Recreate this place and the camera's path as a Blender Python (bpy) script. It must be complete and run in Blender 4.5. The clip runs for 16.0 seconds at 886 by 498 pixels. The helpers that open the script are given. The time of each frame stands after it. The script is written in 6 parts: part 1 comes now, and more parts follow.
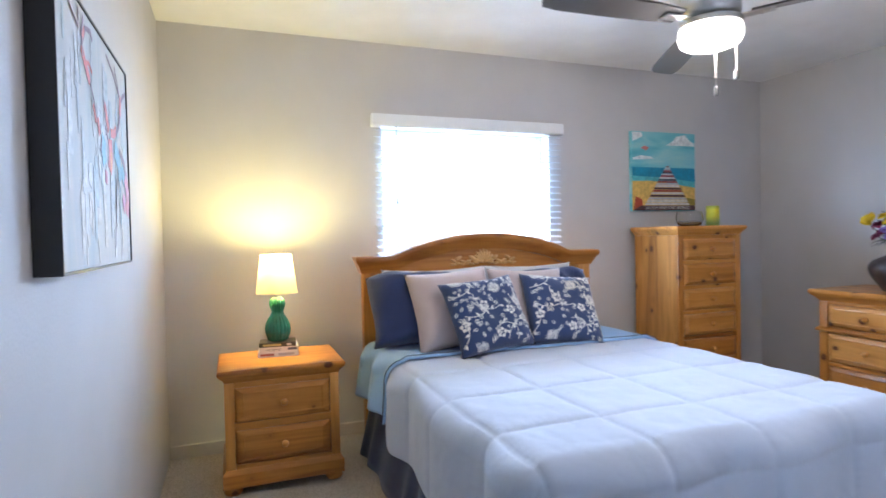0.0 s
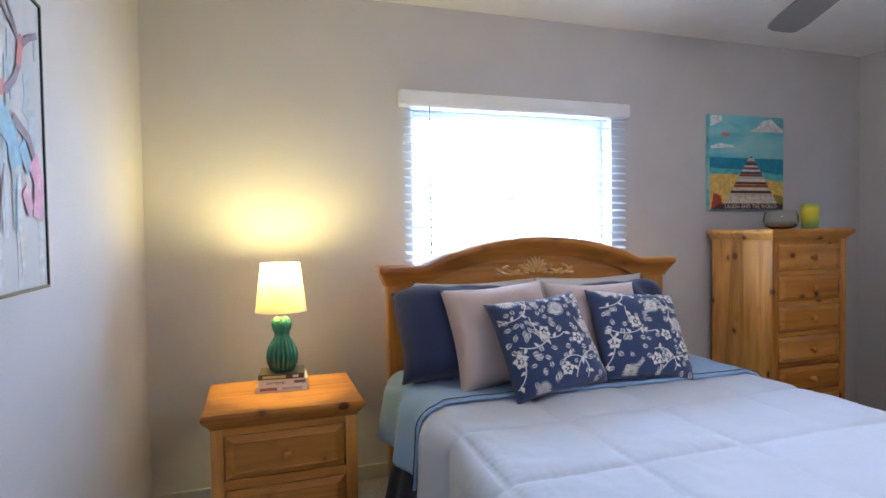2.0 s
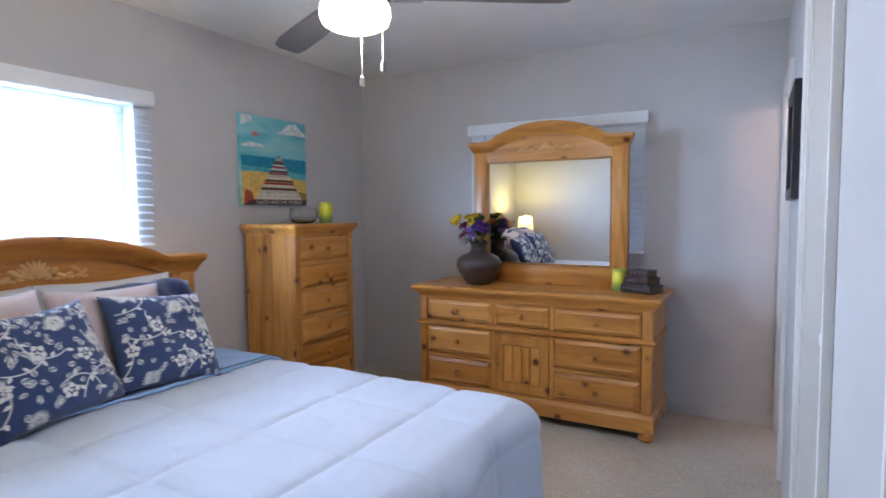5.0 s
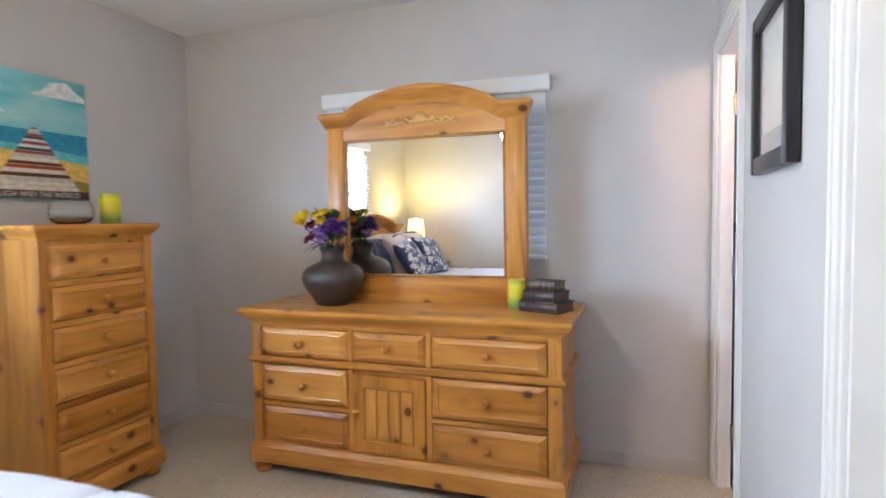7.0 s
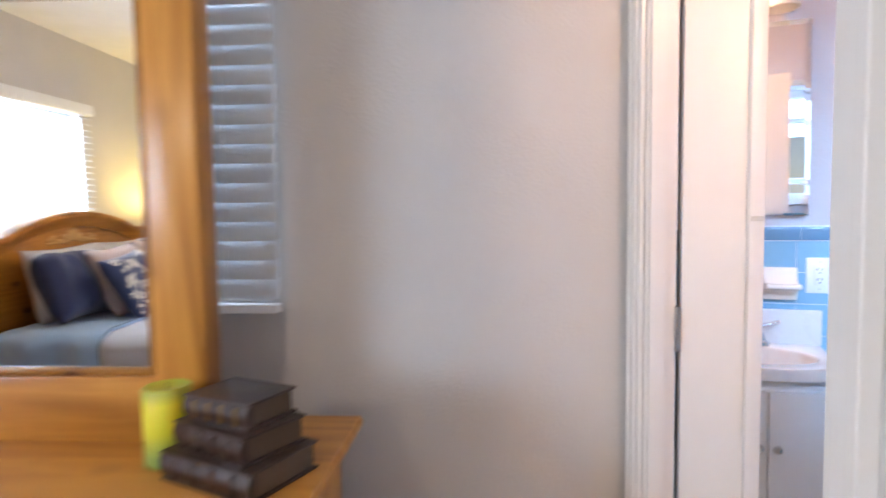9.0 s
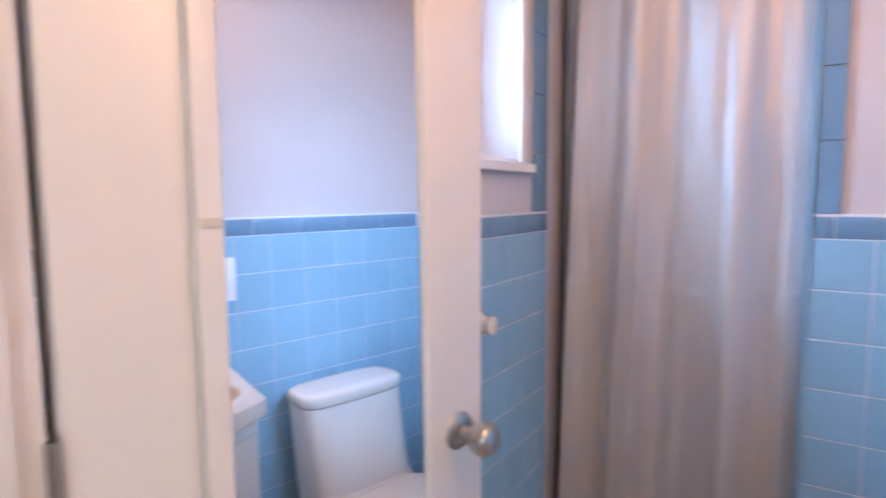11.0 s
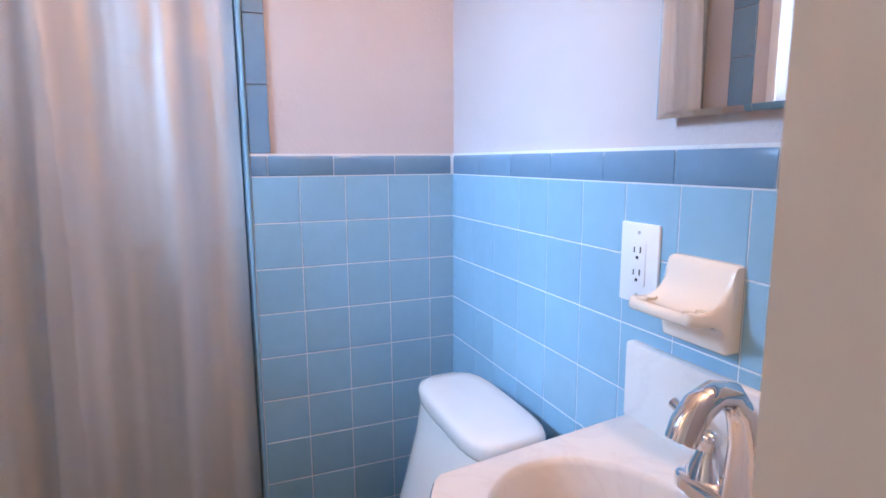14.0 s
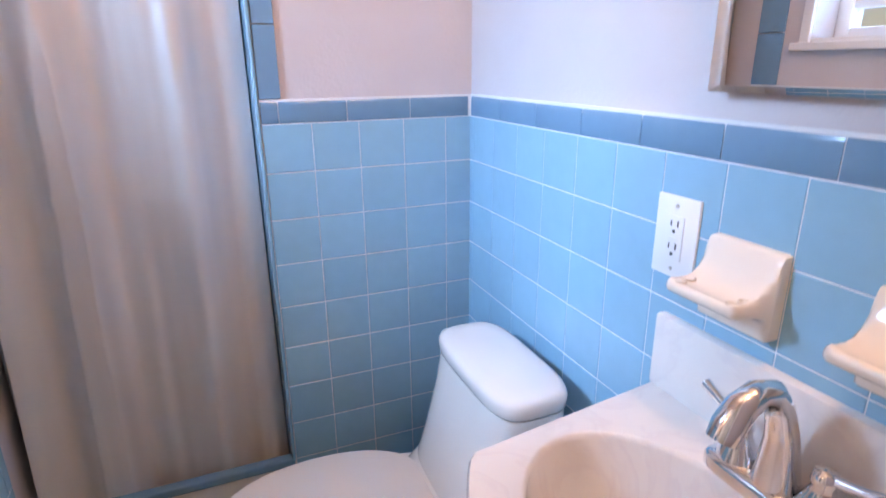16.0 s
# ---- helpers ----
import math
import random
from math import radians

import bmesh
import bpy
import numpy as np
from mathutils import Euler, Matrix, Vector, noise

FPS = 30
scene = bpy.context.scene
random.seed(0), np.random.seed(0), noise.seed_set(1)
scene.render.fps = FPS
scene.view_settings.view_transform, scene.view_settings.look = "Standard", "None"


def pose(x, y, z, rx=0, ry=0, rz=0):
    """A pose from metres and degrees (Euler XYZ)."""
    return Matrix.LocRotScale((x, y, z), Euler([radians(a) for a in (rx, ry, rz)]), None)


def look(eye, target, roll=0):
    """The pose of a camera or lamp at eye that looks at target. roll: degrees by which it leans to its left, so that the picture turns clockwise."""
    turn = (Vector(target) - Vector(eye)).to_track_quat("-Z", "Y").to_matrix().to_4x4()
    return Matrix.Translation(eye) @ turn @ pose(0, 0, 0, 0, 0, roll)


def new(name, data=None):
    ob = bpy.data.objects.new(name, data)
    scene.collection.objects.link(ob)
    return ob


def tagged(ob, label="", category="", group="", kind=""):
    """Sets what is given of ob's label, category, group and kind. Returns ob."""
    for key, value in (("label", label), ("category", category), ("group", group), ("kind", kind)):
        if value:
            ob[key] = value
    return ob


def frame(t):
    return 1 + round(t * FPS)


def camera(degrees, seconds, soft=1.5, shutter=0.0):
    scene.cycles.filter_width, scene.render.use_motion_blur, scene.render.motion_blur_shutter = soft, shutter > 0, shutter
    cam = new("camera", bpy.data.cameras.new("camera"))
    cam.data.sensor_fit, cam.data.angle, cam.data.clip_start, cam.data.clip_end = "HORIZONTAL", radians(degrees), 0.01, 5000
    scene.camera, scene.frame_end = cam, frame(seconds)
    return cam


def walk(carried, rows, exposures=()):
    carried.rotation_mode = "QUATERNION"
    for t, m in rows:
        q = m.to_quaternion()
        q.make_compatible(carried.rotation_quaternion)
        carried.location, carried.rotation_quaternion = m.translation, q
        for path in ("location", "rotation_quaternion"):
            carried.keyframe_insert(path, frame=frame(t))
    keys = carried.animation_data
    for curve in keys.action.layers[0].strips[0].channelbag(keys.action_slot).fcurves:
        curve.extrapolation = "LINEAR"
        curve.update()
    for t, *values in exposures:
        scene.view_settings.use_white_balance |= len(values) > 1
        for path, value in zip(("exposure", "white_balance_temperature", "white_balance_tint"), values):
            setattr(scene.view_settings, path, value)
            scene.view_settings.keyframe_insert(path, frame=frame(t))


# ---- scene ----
cam = camera(76.3, 16.0, soft=1.6, shutter=0.5)
PATH = [
    (0, look((0.352, -3.475, 1.223), (1.055, -1.604, 1.176), -1.22)),
    (0.5, look((0.369, -3.188, 1.246), (1.026, -1.300, 1.197), -1.00)),
    (1, look((0.415, -2.975, 1.253), (1.053, -1.081, 1.199), -0.88)),
    (1.5, look((0.459, -2.874, 1.260), (1.083, -0.974, 1.201), -0.82)),
    (2, look((0.481, -2.848, 1.270), (1.108, -0.950, 1.206), -0.79)),
    (2.5, look((0.519, -2.876, 1.288), (1.255, -1.018, 1.212), -0.77)),
    (3, look((0.556, -2.913, 1.292), (1.526, -1.166, 1.210), -1.04)),
    (3.5, look((0.576, -2.994, 1.325), (1.788, -1.407, 1.213), -1.07)),
    (4, look((0.569, -3.039, 1.351), (2.008, -1.656, 1.219), -0.65)),
    (4.5, look((0.548, -2.988, 1.353), (2.183, -1.843, 1.217), -0.86)),
    (4.7, look((0.550, -2.982, 1.351), (2.238, -1.919, 1.213), -0.65)),
    (5.75, look((0.840, -2.840, 1.245), (2.650, -1.996, 1.147), -0.60)),
    (6.8, look((1.440, -2.787, 1.252), (3.310, -2.086, 1.146), -0.91)),
    (7, look((1.584, -2.771, 1.252), (3.466, -2.101, 1.146), -0.87)),
    (7.5, look((2.023, -2.792, 1.283), (3.913, -2.147, 1.177), -0.76)),
    (8, look((2.460, -2.805, 1.271), (4.362, -2.194, 1.183), -0.50)),
    (8.2, look((2.619, -2.829, 1.279), (4.530, -2.247, 1.180), -0.44)),
    (9, look((3.240, -2.760, 1.250), (5.232, -2.621, 1.138), -0.60)),
    (9.7, look((3.680, -2.850, 1.262), (5.624, -3.299, 1.129), -0.60)),
    (10.3, look((3.858, -2.932, 1.268), (5.624, -3.861, 1.124), -0.97)),
    (10.5, look((3.865, -2.940, 1.267), (5.473, -4.122, 1.128), -1.46)),
    (11, look((3.876, -2.955, 1.265), (4.975, -4.616, 1.080), -0.38)),
    (11.5, look((3.904, -2.998, 1.262), (4.669, -4.836, 1.064), -0.46)),
    (12, look((3.917, -3.017, 1.260), (4.276, -4.972, 1.039), -0.45)),
    (12.5, look((3.919, -3.020, 1.260), (3.833, -5.001, 1.003), -0.27)),
    (13, look((3.955, -3.019, 1.234), (3.539, -4.955, 0.954), -0.60)),
    (13.5, look((3.946, -3.018, 1.212), (3.319, -4.895, 0.920), -0.34)),
    (14, look((3.964, -3.023, 1.205), (3.220, -4.853, 0.895), -0.34)),
    (14.5, look((3.987, -3.061, 1.198), (3.217, -4.875, 0.857), -0.37)),
    (15, look((3.991, -3.090, 1.189), (3.223, -4.875, 0.716), -0.42)),
    (15.5, look((3.977, -3.097, 1.210), (3.243, -4.857, 0.607), -0.48)),
    (16, look((3.990, -3.082, 1.293), (3.272, -4.842, 0.671), -0.49)),
]
EXPOSURES = [(0, 0.18, 5650, 16), (0.6, -0.12, 5700, 16), (1.2, -0.27, 5700, 17), (1.8, -0.30, 5800, 19), (4.5, -0.24, 5650, 17), (6.8, 0.44, 6500, 14), (8.2, 0.48, 6700, 15), (10.3, -0.12, 7900, 26), (12.0, -0.08, 7800, 22), (14.5, -0.06, 7900, 21), (16, 0.0, 7950, 21)]
walk(cam, PATH, EXPOSURES)
WALL_E, WALL_S, CEIL = 4.50, -3.09, 2.44      # bedroom: x 0..4.5, y -3.09..0
OX, OY = 3.37, -4.405                         # south-west corner of the bathroom floor
BW, BN = 1.13, 1.255                          # bathroom width and north wall, from that corner

# ---- world, sun and large lights ----
world = bpy.data.worlds.new("sky")
scene.world = world
world.use_nodes = True
wn = world.node_tree.nodes
sky = wn.new("ShaderNodeTexSky")
sky.sky_type, sky.sun_disc = "NISHITA", False
sky.sun_elevation, sky.sun_rotation = radians(52), radians(200)
world.node_tree.links.new(sky.outputs[0], wn["Background"].inputs[0])
wn["Background"].inputs[1].default_value = 0.1


def lamp(name, kind, m, watts, colour, **more):
    data = bpy.data.lights.new(name, kind)
    data.energy, data.color = watts, colour
    for key, value in more.items():
        if key == "angle":
            data.angle = value
        elif key == "radius":
            data.shadow_soft_size = value
        elif key == "size":
            data.shape, data.size, data.size_y = "RECTANGLE", value[0], value[1]
        elif key == "spread":
            data.spread = radians(value)
    ob = new(name, data)
    ob.matrix_world = m
    return ob


lamp("sun", "SUN", look((0, 0, 20), (6, 15, 0)), 3.0, (1, 0.95, 0.88), angle=radians(0.5))
DAY = (0.55, 0.76, 1.0)
lamp("daylight_bed_window", "AREA", look((1.86, 0.225, 1.46), (1.86, -1, 1.41)), 205, DAY, size=(1.70, 1.15))
lamp("daylight_dresser_window", "AREA", look((4.80, -1.70, 1.45), (3.5, -1.7, 1.40)), 11, DAY, size=(1.2, 0.9))
lamp("daylight_bath_window", "AREA", look((5.25, OY + 0.44, 1.96), (3.37, OY + 0.52, 1.12)), 85, (0.27, 0.55, 1.0), size=(0.70, 0.40))
lamp("bedside_bulb", "POINT", pose(0.575, -0.34, 1.115), 25.0, (0.94, 0.80, 0.27), radius=0.030)
FX, FY = 2.12, -1.775
lamp("fan_bulb", "POINT", pose(FX, FY, 1.895), 29.0, (1.0, 0.90, 0.77), radius=0.07)
lamp("vanity_bulb", "POINT", pose(OX + 0.16, OY + 1.115, 1.985), 14.5, (1.0, 0.66, 0.42), radius=0.035)


# ---- materials ----
class Nodes:
    """A node material under construction."""

    def __init__(self, name, rough=0.5, metal=0.0):
        self.mat = bpy.data.materials.new(name)
        self.mat.use_nodes = True
        self.tree = self.mat.node_tree
        self.bsdf = self.tree.nodes["Principled BSDF"]
        self.bsdf.inputs["Roughness"].default_value = rough
        self.bsdf.inputs["Metallic"].default_value = metal

    def add(self, kind, **values):
        node = self.tree.nodes.new(kind)
        for key, value in values.items():
            node.inputs[key].default_value = value
        return node

    def link(self, a, b):
        self.tree.links.new(a, b)

    def coords(self, scale=(1, 1, 1), shift=False):
        tex = self.add("ShaderNodeTexCoord")
        mapping = self.add("ShaderNodeMapping")
        mapping.inputs["Scale"].default_value = scale
        source = tex.outputs["Object"]
        if shift:
            info = self.add("ShaderNodeObjectInfo")
            mul = self.add("ShaderNodeVectorMath")
            mul.operation = "MULTIPLY_ADD"
            mul.inputs[1].default_value = (7.3, 5.1, 9.7)
            self.link(info.outputs["Random"], mul.inputs[0])
            self.link(source, mul.inputs[2])
            source = mul.outputs[0]
        self.link(source, mapping.inputs["Vector"])
        return mapping.outputs[0]

    def noise(self, vec, scale, detail=3.0, distortion=0.0):
        n = self.add("ShaderNodeTexNoise", Scale=scale, Detail=detail, Distortion=distortion)
        self.link(vec, n.inputs["Vector"])
        return n.outputs["Fac"]

    def ramp(self, fac, stops):
        r = self.add("ShaderNodeValToRGB")
        el = r.color_ramp.elements
        while len(el) < len(stops):
            el.new(0.5)
        for e, (pos, col) in zip(el, stops):
            e.position, e.color = pos, (*col, 1)
        self.link(fac, r.inputs[0])
        return r.outputs[0]

    def mix(self, fac, a, b, how="MIX"):
        m = self.tree.nodes.new("ShaderNodeMix")
        m.data_type, m.blend_type = "RGBA", how
        for sock, v in ((m.inputs[0], fac), (m.inputs[6], a), (m.inputs[7], b)):
            if isinstance(v, (int, float)):
                sock.default_value = v
            elif isinstance(v, tuple):
                sock.default_value = (*v, 1)
            else:
                self.link(v, sock)
        return m.outputs[2]

    def colour(self, socket):
        if isinstance(socket, tuple):
            self.bsdf.inputs["Base Color"].default_value = (*socket, 1)
        else:
            self.link(socket, self.bsdf.inputs["Base Color"])

    def bump(self, height, strength, distance=0.01):
        b = self.add("ShaderNodeBump", Strength=strength, Distance=distance)
        self.link(height, b.inputs["Height"])
        self.link(b.outputs[0], self.bsdf.inputs["Normal"])


def plain(name, col, rough=0.5, metal=0.0, vary=0.06, scale=9.0, bump=0.0, grain=160.0, coat=0.0):
    """A painted, moulded or cloth surface with slight blotches and a fine grain."""
    n = Nodes(name, rough, metal)
    vec = n.coords()
    dark, light = tuple(c * (1 - vary) for c in col), tuple(min(1, c * (1 + vary)) for c in col)
    n.colour(n.ramp(n.noise(vec, scale, 4), [(0.3, dark), (0.7, light)]))
    if bump:
        n.bump(n.noise(vec, grain, 2), bump, 0.004)
    if coat:
        n.bsdf.inputs["Coat Weight"].default_value = coat
    return n.mat


def pine(name, axis, tone=1.0):
    """Lacquered knotty pine whose grain runs along one axis."""
    n = Nodes(name, 0.33)
    n.bsdf.inputs["Specular IOR Level"].default_value = 0.4
    tone *= 0.95
    long = [8.0, 8.0, 8.0]
    long[axis] = 0.7
    vec = n.coords(tuple(long), shift=True)
    base = n.noise(vec, 1.3, 5, 0.9)
    fine = n.noise(vec, 7.0, 3, 0.3)
    c = lambda r, g, b: (r * tone, g * tone, b * tone)  # noqa: E731
    wood = n.ramp(base, [(0.26, c(0.27, 0.090, 0.015)), (0.42, c(0.52, 0.220, 0.040)), (0.55, c(0.66, 0.302, 0.062)), (0.64, c(0.51, 0.208, 0.036)), (0.78, c(0.32, 0.112, 0.019))])
    wood = n.mix(0.12, wood, n.ramp(fine, [(0.35, (0.27, 0.085, 0.014)), (0.65, (0.66, 0.32, 0.08))]))
    info = n.add("ShaderNodeObjectInfo")
    wood = n.mix(1.0, wood, n.ramp(info.outputs["Random"], [(0.0, (0.80, 0.70, 0.58)), (0.5, (0.93, 0.90, 0.84)), (1.0, (1.04, 1.06, 1.08))]), "MULTIPLY")
    knots = [1.0, 1.0, 1.0]
    knots[axis] = 0.8
    kv = n.coords(tuple(knots), shift=True)
    vor = n.add("ShaderNodeTexVoronoi", Scale=7.5)
    n.link(kv, vor.inputs["Vector"])
    knot = n.ramp(vor.outputs["Distance"], [(0.095, (1, 1, 1)), (0.125, (0.75, 0.75, 0.75)), (0.145, (0.25, 0.25, 0.25)), (0.27, (0, 0, 0))])
    bw = n.add("ShaderNodeRGBToBW")
    n.link(knot, bw.inputs[0])
    wood = n.mix(bw.outputs[0], wood, (0.10, 0.026, 0.008))
    n.colour(wood)
    n.bump(base, 0.03, 0.002)
    n.bsdf.inputs["Coat Weight"].default_value = 0.12
    n.bsdf.inputs["Coat Roughness"].default_value = 0.22
    return n.mat


def terrazzo():
    n = Nodes("terrazzo", 0.36)
    vec = n.coords()
    vor = n.add("ShaderNodeTexVoronoi", Scale=150.0)
    n.link(vec, vor.inputs["Vector"])
    chips = n.ramp(vor.outputs["Color"], [(0.15, (0.50, 0.43, 0.34)), (0.45, (0.60, 0.53, 0.44)), (0.8, (0.68, 0.61, 0.52))])
    blot = n.ramp(n.noise(vec, 2.2, 4), [(0.35, (0.86, 0.84, 0.80)), (0.65, (1, 1, 1))])
    n.colour(n.mix(1.0, chips, blot, "MULTIPLY"))
    return n.mat


def cloth(name, col, rough=0.85, weave=420.0, vary=0.07, sheen=0.3):
    n = Nodes(name, rough)
    vec = n.coords()
    dark, light = tuple(c * (1 - vary) for c in col), tuple(min(1, c * (1 + vary)) for c in col)
    n.colour(n.ramp(n.noise(vec, 6, 4), [(0.3, dark), (0.7, light)]))
    big = n.noise(vec, 14, 4, 0.6)
    n.bump(n.mix(0.25, big, n.noise(vec, weave, 1)), 0.35, 0.012)
    n.bsdf.inputs["Sheen Weight"].default_value = sheen
    return n.mat


def glow(name, col, strength):
    n = Nodes(name, 0.6)
    n.colour(col)
    n.bsdf.inputs["Emission Color"].default_value = (*col, 1)
    n.bsdf.inputs["Emission Strength"].default_value = strength
    return n.mat


def thin(name, col, through_part, rough=0.7):
    """A thin sheet that lets part of the light through: slats, shades, petals, wax."""
    n = Nodes(name, rough)
    n.colour(col)
    tr = n.add("ShaderNodeBsdfTranslucent")
    tr.inputs[0].default_value = (*col, 1)
    mix = n.add("ShaderNodeMixShader")
    mix.inputs[0].default_value = through_part
    n.link(n.bsdf.outputs[0], mix.inputs[1])
    n.link(tr.outputs[0], mix.inputs[2])
    n.link(mix.outputs[0], n.tree.nodes["Material Output"].inputs[0])
    return n.mat


def tile_glaze(name, col):
    """Glazed ceramic, each tile a little different."""
    n = Nodes(name, 0.16)
    info = n.add("ShaderNodeObjectInfo")
    tint = n.ramp(info.outputs["Random"], [(0.0, tuple(c * 0.93 for c in col)), (1.0, tuple(min(1, c * 1.06) for c in col))])
    vec = n.coords(shift=True)
    n.colour(n.mix(0.5, tint, n.ramp(n.noise(vec, 30, 3), [(0.3, tuple(c * 0.95 for c in col)), (0.7, tuple(min(1, c * 1.05) for c in col))])))
    n.bump(n.noise(vec, 18, 2), 0.06, 0.004)
    return n.mat


def glass_mat(name, col=(1, 1, 1), rough=0.0):
    n = Nodes(name, rough)
    n.colour(col)
    n.bsdf.inputs["Transmission Weight"].default_value = 1.0
    n.bsdf.inputs["IOR"].default_value = 1.45
    return n.mat


PINE_X, PINE_Y, PINE_Z = (pine(f"pine_{a}", i) for i, a in enumerate("xyz"))
PINE_TOP = pine("pine_top", 0, 1.06)
CARVED = plain("carved_pine", (0.64, 0.36, 0.12), 0.45, vary=0.12, scale=20)
WALL = plain("greige_wall_paint", (0.575, 0.55, 0.535), 0.7, vary=0.03, scale=3, bump=0.25, grain=120)
BATHWALL = plain("bathroom_paint", (0.60, 0.545, 0.545), 0.6, vary=0.03, scale=4, bump=0.2, grain=120)
CEILING = plain("ceiling_paint", (0.86, 0.85, 0.83), 0.8, vary=0.03, scale=5, bump=0.5, grain=90)
FLOOR = terrazzo()
TRIM = plain("white_gloss_paint", (0.80, 0.77, 0.74), 0.35, vary=0.02, bump=0.05)
VINYL = plain("white_vinyl", (0.82, 0.83, 0.84), 0.4, vary=0.02)
SLAT = thin("blind_slat", (0.78, 0.82, 0.86), 0.05, 0.5)
TILE, TILE_DARK = tile_glaze("pale_blue_glaze", (0.240, 0.475, 0.62)), tile_glaze("slate_blue_glaze", (0.150, 0.29, 0.41))
TILE_WHITE = tile_glaze("white_glaze", (0.74, 0.74, 0.70))
GROUT = plain("grout", (0.74, 0.76, 0.78), 0.85, vary=0.05, bump=0.3)
PORCELAIN = plain("white_porcelain", (0.82, 0.81, 0.79), 0.10, vary=0.01, coat=0.5)
CREAM = plain("cream_ceramic", (0.80, 0.73, 0.64), 0.14, vary=0.02, coat=0.4)
CHROME = plain("chrome", (0.80, 0.80, 0.82), 0.08, 1.0, vary=0.01)
NICKEL = plain("brushed_nickel", (0.55, 0.54, 0.52), 0.3, 1.0, vary=0.03)
MIRROR = plain("silvered_glass", (0.92, 0.93, 0.93), 0.008, 1.0, vary=0.002)
PANE = glass_mat("window_glass")
BLACK = plain("black_lacquer", (0.012, 0.011, 0.014), 0.35, vary=0.1)
COMFORTER = cloth("white_comforter", (0.54, 0.60, 0.73), vary=0.03)
FOLD = cloth("light_blue_cotton", (0.30, 0.48, 0.74), vary=0.04)
NAVY = cloth("navy_cotton", (0.014, 0.026, 0.092), vary=0.12)
TAUPE = cloth("taupe_linen", (0.55, 0.435, 0.41), vary=0.05)
GREYCLOTH = cloth("pale_grey_cotton", (0.62, 0.62, 0.66), vary=0.03)
FLORAL = cloth("indigo_cotton", (0.022, 0.045, 0.135), vary=0.12)
THREAD = cloth("cream_embroidery", (0.72, 0.70, 0.66), vary=0.06, weave=700)


# ---- mesh helpers ----
def mesh_object(name, bm, material, smooth=None):
    me = bpy.data.meshes.new(name)
    bmesh.ops.recalc_face_normals(bm, faces=bm.faces)
    bm.to_mesh(me)
    bm.free()
    for m in material if isinstance(material, (list, tuple)) else [material]:
        me.materials.append(m)
    if smooth is not None:
        me.shade_smooth() if smooth >= 180 else shade_by_angle(me, smooth)
    return new(name, me)


def shade_by_angle(me, degrees):
    me.shade_smooth()
    me.set_sharp_from_angle(angle=radians(degrees))


def thing(name, m=None, label="", category="", group=""):
    ob = new(name)
    ob.empty_display_size = 0.1
    if m is not None:
        ob.matrix_world = m
    return tagged(ob, label, category, group)


def part(name, bm, material, parent, label="", smooth=35):
    ob = mesh_object(name, bm, material, smooth)
    ob.parent = parent
    if label:
        ob["label"] = label
    return ob


def single(name, bm, material, m, label, category, group="", smooth=35):
    ob = mesh_object(name, bm, material, smooth)
    ob.matrix_world = m
    return tagged(ob, label, category, group)


def structure(name, bm, material, label="", smooth=None):
    ob = mesh_object(name, bm, material, smooth)
    return tagged(ob, label, kind="structure")


def box(bm, x0, x1, y0, y1, z0, z1, bevel=0.0):
    v = [bm.verts.new((x, y, z)) for x in (x0, x1) for y in (y0, y1) for z in (z0, z1)]
    faces = [bm.faces.new([v[i] for i in f]) for f in ((0, 1, 3, 2), (4, 6, 7, 5), (0, 4, 5, 1), (2, 3, 7, 6), (0, 2, 6, 4), (1, 5, 7, 3))]
    if bevel:
        bmesh.ops.bevel(bm, geom=list({e for f in faces for e in f.edges}), offset=bevel, segments=2, profile=0.5, affect="EDGES")
    return bm


def cube(*a, bevel=0.0):
    return box(bmesh.new(), *a, bevel=bevel)


def rings(bm, loops, close=True, caps=True):
    """Faces between loops of points, each loop as long as the next."""
    rows = [[bm.verts.new(p) for p in loop] for loop in loops]
    n = len(rows[0])
    for a, b in zip(rows, rows[1:]):
        for i in range(n if close else n - 1):
            j = (i + 1) % n
            bm.faces.new((a[i], a[j], b[j], b[i]))
    if caps:
        bm.faces.new(rows[0][::-1])
        bm.faces.new(rows[-1])
    return bm


def loft_z(bm, levels):
    """Rectangles (x0, x1, y0, y1, z) stacked upwards: mouldings and cases."""
    return rings(bm, [[(x0, y0, z), (x1, y0, z), (x1, y1, z), (x0, y1, z)] for x0, x1, y0, y1, z in levels])


def loft_y(bm, levels):
    """Rectangles (x0, x1, z0, z1, y) towards the front: raised panels."""
    return rings(bm, [[(x0, y, z0), (x1, y, z0), (x1, y, z1), (x0, y, z1)] for x0, x1, z0, z1, y in levels])


def lathe(bm, profile, n=28, at=(0, 0, 0), axis="z", flute=0.0, lobes=0):
    loops = []
    for r, h in profile:
        loop = []
        for i in range(n):
            a = 2 * math.pi * i / n
            q = max(r, 1e-4) * (1 + flute * abs(math.sin(lobes * a / 2)) - flute if lobes else 1)
            c, s = q * math.cos(a), q * math.sin(a)
            p = {"z": (c, s, h), "y": (c, h, s), "x": (h, c, s)}[axis]
            loop.append((at[0] + p[0], at[1] + p[1], at[2] + p[2]))
        loops.append(loop)
    return rings(bm, loops)


